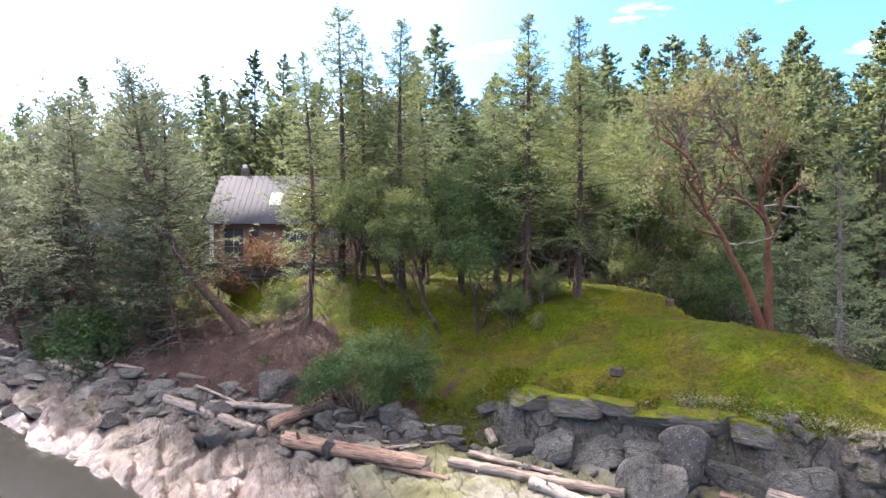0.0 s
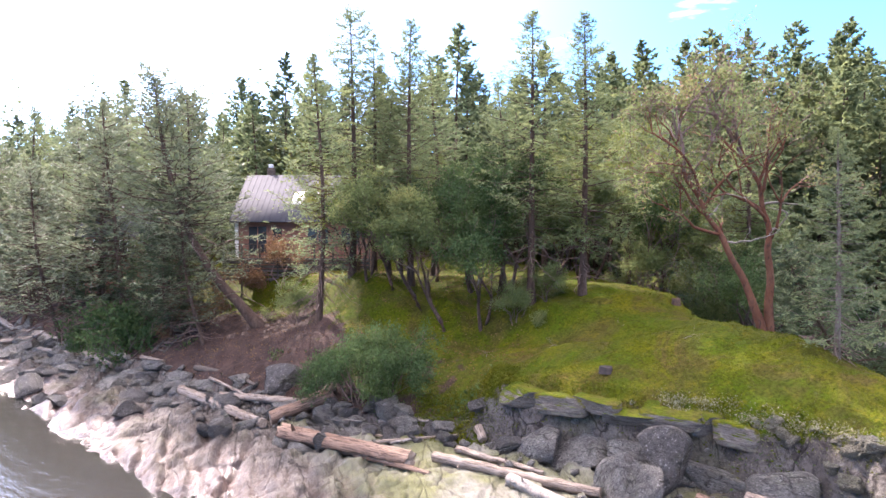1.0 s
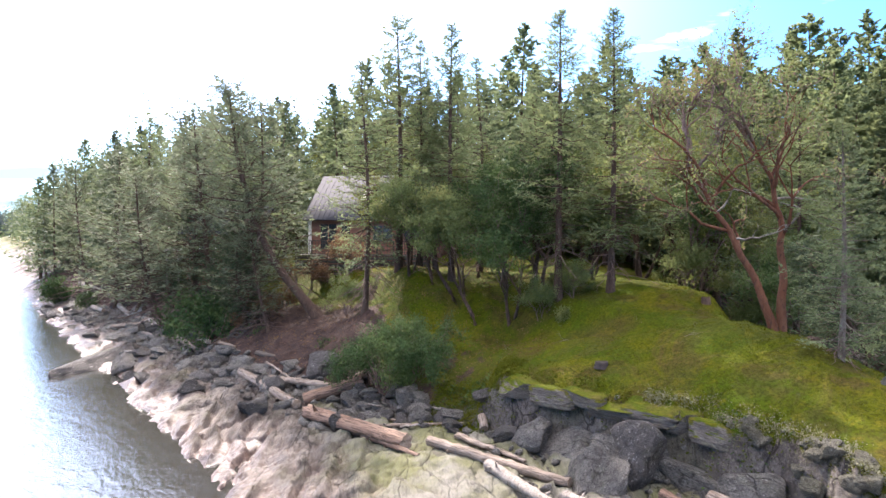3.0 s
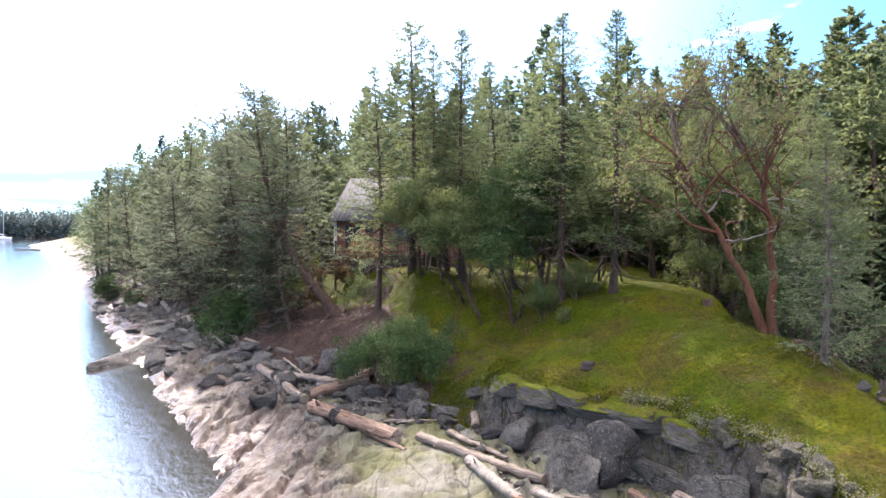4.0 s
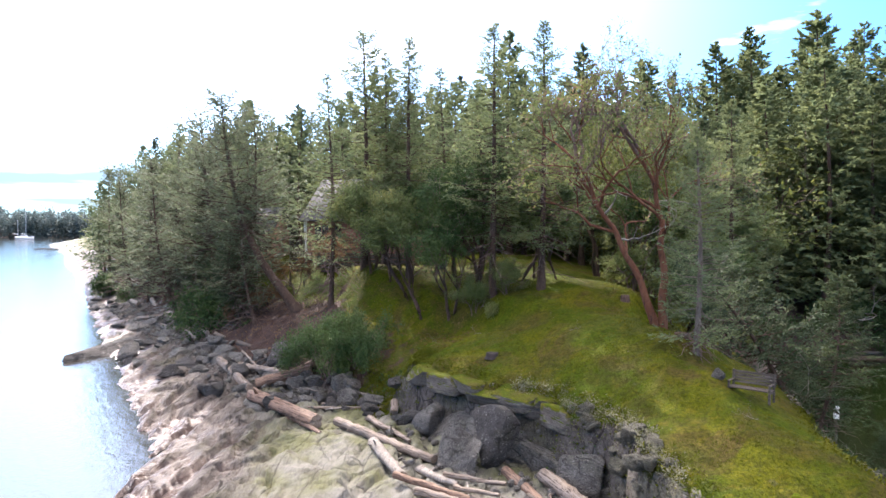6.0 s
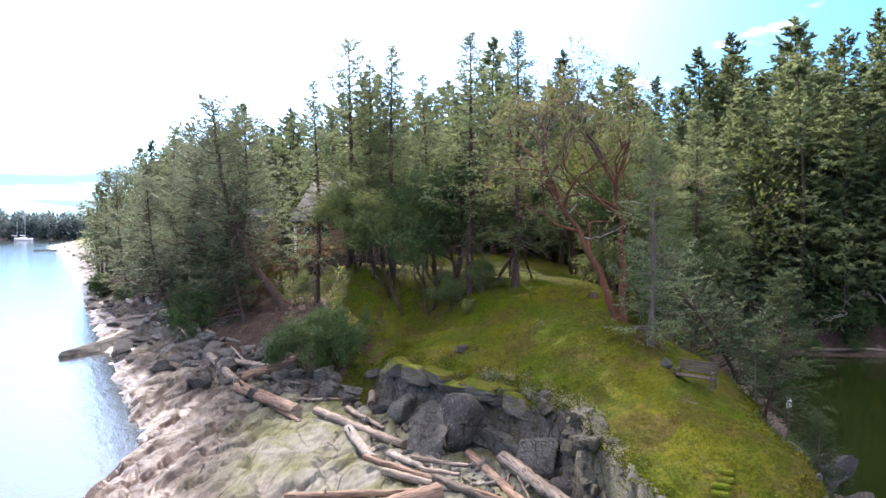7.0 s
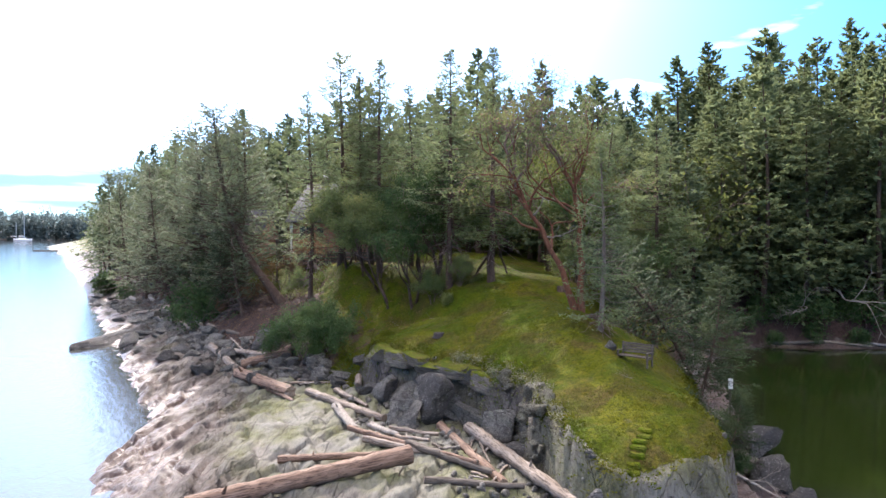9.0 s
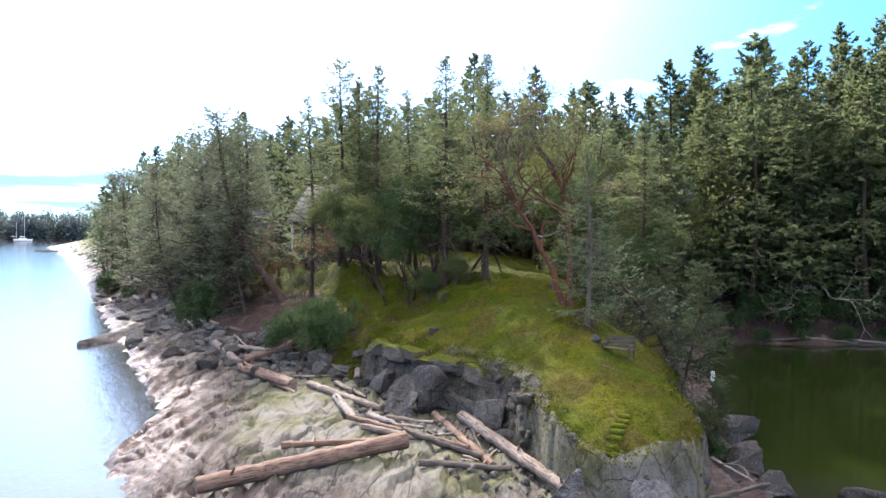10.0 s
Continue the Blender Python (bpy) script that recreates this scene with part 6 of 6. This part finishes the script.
cab = cabin("cabin", "pale cabin with white trim half hidden by pines", -27.0, 53.0, 6.8, 6.5, 5.0, 9.3, 11.4, 12, M_SIDING, M_ROOF, M_WHITE,
            windows=((-2.6, -1.4, 0.7, 1.9), (-0.6, 0.6, 0.7, 1.9), (1.4, 2.6, 0.7, 1.9)), base=2.5, chimney=None)
fence = thing("fence", "pale weathered wooden fence in front of the cabin", "fence", -27.2, 51.0, 6.6, turn=12)
for k in range(8):
    beam("post", fence, M_DEADWOOD, -3.5 + k - 0.06, -3.5 + k + 0.06, -0.06, 0.06, -2.0, 1.1)
for zz in (0.25, 0.6, 0.95):
    beam("rail", fence, M_DEADWOOD, -3.6, 3.6, -0.03, 0.03, zz, zz + 0.1)

shed = cabin("shed", "dark timber shed with a pale window in the wood", 15.2, 70.0, 9.6, 4.0, 3.4, 11.6, 13.6, 78, M_BARK, M_GREYWOOD, M_GREYWOOD,
             windows=((-1.2, 0.6, 0.7, 1.5),), base=4.0, seams=0)

# sailing boats and the far shore
def sailboat(x, y, ln, turn):
    root = thing("sailboat", "white two-masted sailing boat at anchor, sails down", "sailboat", x, y, 0, turn=turn)
    acc = Acc()
    n = 11
    u = np.linspace(-0.5, 0.5, n)
    wdt = 0.14 * ln * (1 - np.abs(2 * u) ** 2.6) + 0.05
    V = []
    for i in range(n):
        sh = 0.10 * ln + 0.03 * ln * (2 * u[i]) ** 2
        V += [(u[i] * ln, -wdt[i], sh), (u[i] * ln * 0.93, -wdt[i] * 0.7, -0.1), (u[i] * ln * 0.93, wdt[i] * 0.7, -0.1), (u[i] * ln, wdt[i], sh)]
    Q = [[4 * i + k, 4 * i + (k + 1) % 4, 4 * i + 4 + (k + 1) % 4, 4 * i + 4 + k] for i in range(n - 1) for k in range(4)] + [[3, 2, 1, 0], [4 * n - 4, 4 * n - 3, 4 * n - 2, 4 * n - 1]]
    acc.add(V, Q)
    acc.make("hull", M_HULL, root)
    beam("cabin_top", root, M_HULL, -0.2 * ln, 0.15 * ln, -0.07 * ln, 0.07 * ln, 0.09 * ln, 0.16 * ln, 0.1)
    for mx, mh in ((0.08, 1.45), (-0.33, 1.0)):
        a2 = Acc()
        tube(a2, [(mx * ln, 0, 0.1 * ln), (mx * ln, 0, mh * ln)], [0.22, 0.14], 6)
        a2.make("mast", M_ALU, root)
        a3 = Acc()
        tube(a3, [(mx * ln, 0, 0.24 * ln), ((mx - 0.28) * ln, 0, 0.26 * ln)], [0.3, 0.2], 6)
        a3.make("boom", M_HULL, root)
    return root


sailboat(-557, 442, 17, 25)
rb = thing("motor_boat", "small white motor boat near the far shore", "motor boat", -300, 330, 0, turn=40)
bm = bmesh.new()
box(bm, -5, 5, -1.5, 1.5, -0.2, 1.1, 0.4)
part("hull", bm, M_HULL, rb)
beam("wheelhouse", rb, M_HULL, -2, 1.6, -1.1, 1.1, 1.0, 2.8, 0.2)

fl = thing("mooring_float", "low dark mooring float on the bright water", "float", -262, 224, 0, turn=30)
bm = bmesh.new()
box(bm, -5, 5, -0.9, 0.9, -0.2, 0.45, 0.2)
part("raft", bm, M_GREYWOOD, fl)

# ---- far woods ----
def simple_trees(name, label, pts, rng, hmin, hmax, mat, rings=5, flakes=40, size=2.2):
    """Many far conifers as one uncounted mass: each a crown of hanging flakes about a stem."""
    acc = Acc()
    for x, y in pts:
        z = ground_z(x, y)
        h = hmin + (hmax - hmin) * rng.random()
        n = flakes
        v = rng.random(n) ** 0.7
        az = rng.random(n) * 6.283
        rad = 0.2 * h * (1 - v) * (0.3 + 0.7 * rng.random(n))
        P = np.stack([x + rad * np.cos(az), y + rad * np.sin(az), z + h * (0.05 + 0.93 * v)], 1)
        D = np.stack([np.cos(az), np.sin(az), -0.35 + 0.9 * v + rng.normal(0, 0.3, n)], 1)
        leaves(acc, P, D, rng.normal(0, 1, (n, 3)), size * (0.5 + rng.random(n)) * (1.1 - 0.9 * v), size * 0.6 * (0.5 + rng.random(n)) * (1.1 - 0.9 * v), -0.2)
    return tagged(acc.make(name, mat, smooth_=False), label, "woods", kind="stuff")


rngw = np.random.default_rng(31)
pts = []
while len(pts) < 420:
    u = rngw.random() ** 1.3
    x, y = -60 - 265 * u, 72 + 230 * u
    k = rngw.random() * 40 + 3
    x, y = x + 0.66 * k, y + 0.75 * k
    if upland(x, y, 1.2):
        pts.append((x, y))
simple_trees("shore_woods", "dense dark conifers along the receding shore", pts, rngw, 15, 22, M_FIRDEEP, flakes=110, size=1.5)
pts = []
while len(pts) < 420:
    x, y = -95 + 250 * rngw.random(), 74 + 75 * rngw.random()
    if upland(x, y, 4) and clear_of_houses(x, y) and y > 74 + 0.25 * max(0, x):
        pts.append((x, y))
simple_trees("back_woods", "dark conifers on the rise behind the point", pts, rngw, 14, 22, M_FIRDEEP, flakes=110, size=1.4)
pts = []
while len(pts) < 900:
    u = rngw.random()
    x, y = -505 - 330 * u + rngw.normal(0, 6), 655 - 480 * u
    k = 6 + 100 * rngw.random() ** 1.5
    x, y = x - 0.8 * k, y + 0.25 * k
    if float(inside(np.array([x]), np.array([y]), ISLE)[0]) > 3:
        pts.append((x, y))
simple_trees("far_shore_woods", "conifers along the far shore, needles tinted pale blue for haze", pts, rngw, 20, 32, M_FARTREE, flakes=80, size=5.0)
pts = [(-2400 + 1900 * rngw.random(), 1712 + 60 * rngw.random()) for _ in range(700)]
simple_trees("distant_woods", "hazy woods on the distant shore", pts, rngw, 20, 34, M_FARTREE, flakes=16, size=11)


# ---- ground cover ----
def cover(name, label, n, region, keep, size, mat, rng, up=0.6, wfac=0.4, lift=0.0, category="ground cover", clump=0, cspread=0.25):
    """Many small blades or leaves lying on the ground, as one uncounted mass."""
    x = region[0] + (region[1] - region[0]) * rng.random(n * 4)
    y = region[2] + (region[3] - region[2]) * rng.random(n * 4)
    z, m, s, w, e, d = lie(x, y)
    ok = keep(x, y, z, m, s, w, e, d)
    x, y, z = x[ok][:n], y[ok][:n], z[ok][:n]
    if clump:
        x, y = np.repeat(x, clump) + rng.normal(0, cspread, len(x) * clump), np.repeat(y, clump) + rng.normal(0, cspread, len(y) * clump)
        z = lie(x, y)[0] + np.abs(rng.normal(0, lift, len(x)))
    k = len(x)
    acc = Acc()
    D = rng.normal(0, 1, (k, 3)) * [1, 1, 0.3] + [0, 0, up]
    leaves(acc, np.stack([x, y, z - 0.01], 1), D, rng.normal(0, 1, (k, 3)), size * (0.5 + rng.random(k)), size * wfac * (0.5 + rng.random(k)), 0.2)
    return tagged(acc.make(name, mat, smooth_=False), label, category, kind="stuff")


rngc = np.random.default_rng(41)
cover("moss_tufts", "soft yellow-green moss and short grass on the bluff", 26000, (1, 20, 14, 36), lambda x, y, z, m, s, w, e, d: (m > 0.6) & (fbm(x * 0.8, y * 0.8, 90, 3) > -0.2), 0.07, M_MOSSTUFT, rngc, 0.8)
cover("leaf_litter", "brown fallen leaves and needles on the bank", 14000, (-24, 4, 29, 46), lambda x, y, z, m, s, w, e, d: (e > 0.2), 0.10, M_RUST, rngc, 0.15, 0.5)
cover("bank_plants", "low green plants along the foot of the bank", 260, (-26, 2, 27, 47), lambda x, y, z, m, s, w, e, d: (e > 0.1) & (e < 2.5) & (fbm(x * 0.6, y * 0.6, 95, 2) > 0.25), 0.16, M_SHRUB, rngc, 0.8, 0.4, 0.12, clump=24)
cover("edge_lichen", "pale lichen clumps along the bluff edge", 210, (8, 14.5, 17, 24), lambda x, y, z, m, s, w, e, d: (e > 0.1) & (e < 0.75), 0.06, None, rngc, 0.8, 0.6, 0.12, clump=44, cspread=0.15).data.materials.append(leaf_mat("pale_lichen", (0.12, 0.115, 0.07), (0.19, 0.185, 0.12), (0.26, 0.25, 0.165), 0.2))
cover("edge_moss", "bright moss hanging over the bluff edge", 620, (2, 20, 14, 27), lambda x, y, z, m, s, w, e, d: (e > 0.1) & (e < 0.9), 0.10, M_MOSSTUFT, rngc, 0.5, 0.5, 0.08, clump=30, cspread=0.2)

cover("ledge_plants", "green trailing plants below the bluff's brow", 16, (8.5, 14, 17.5, 22.5), lambda x, y, z, m, s, w, e, d: (e > 0.0) & (e < 0.5), 0.11, M_SHRUB, rngc, 0.7, 0.5, 0.14, clump=90, cspread=0.22)
cover("hollow_moss", "bright green moss on the floor of the hollow beside the ledge", 300, (-0.8, 3.2, 26.0, 29.5), lambda x, y, z, m, s, w, e, d: (e > -0.6) & (e < 1.6), 0.07, M_MOSSTUFT, rngc, 0.7, 0.6, 0.03, clump=60, cspread=0.22)

# the first of each kind only lent its meshes
for src in K.values():
    discard(src)
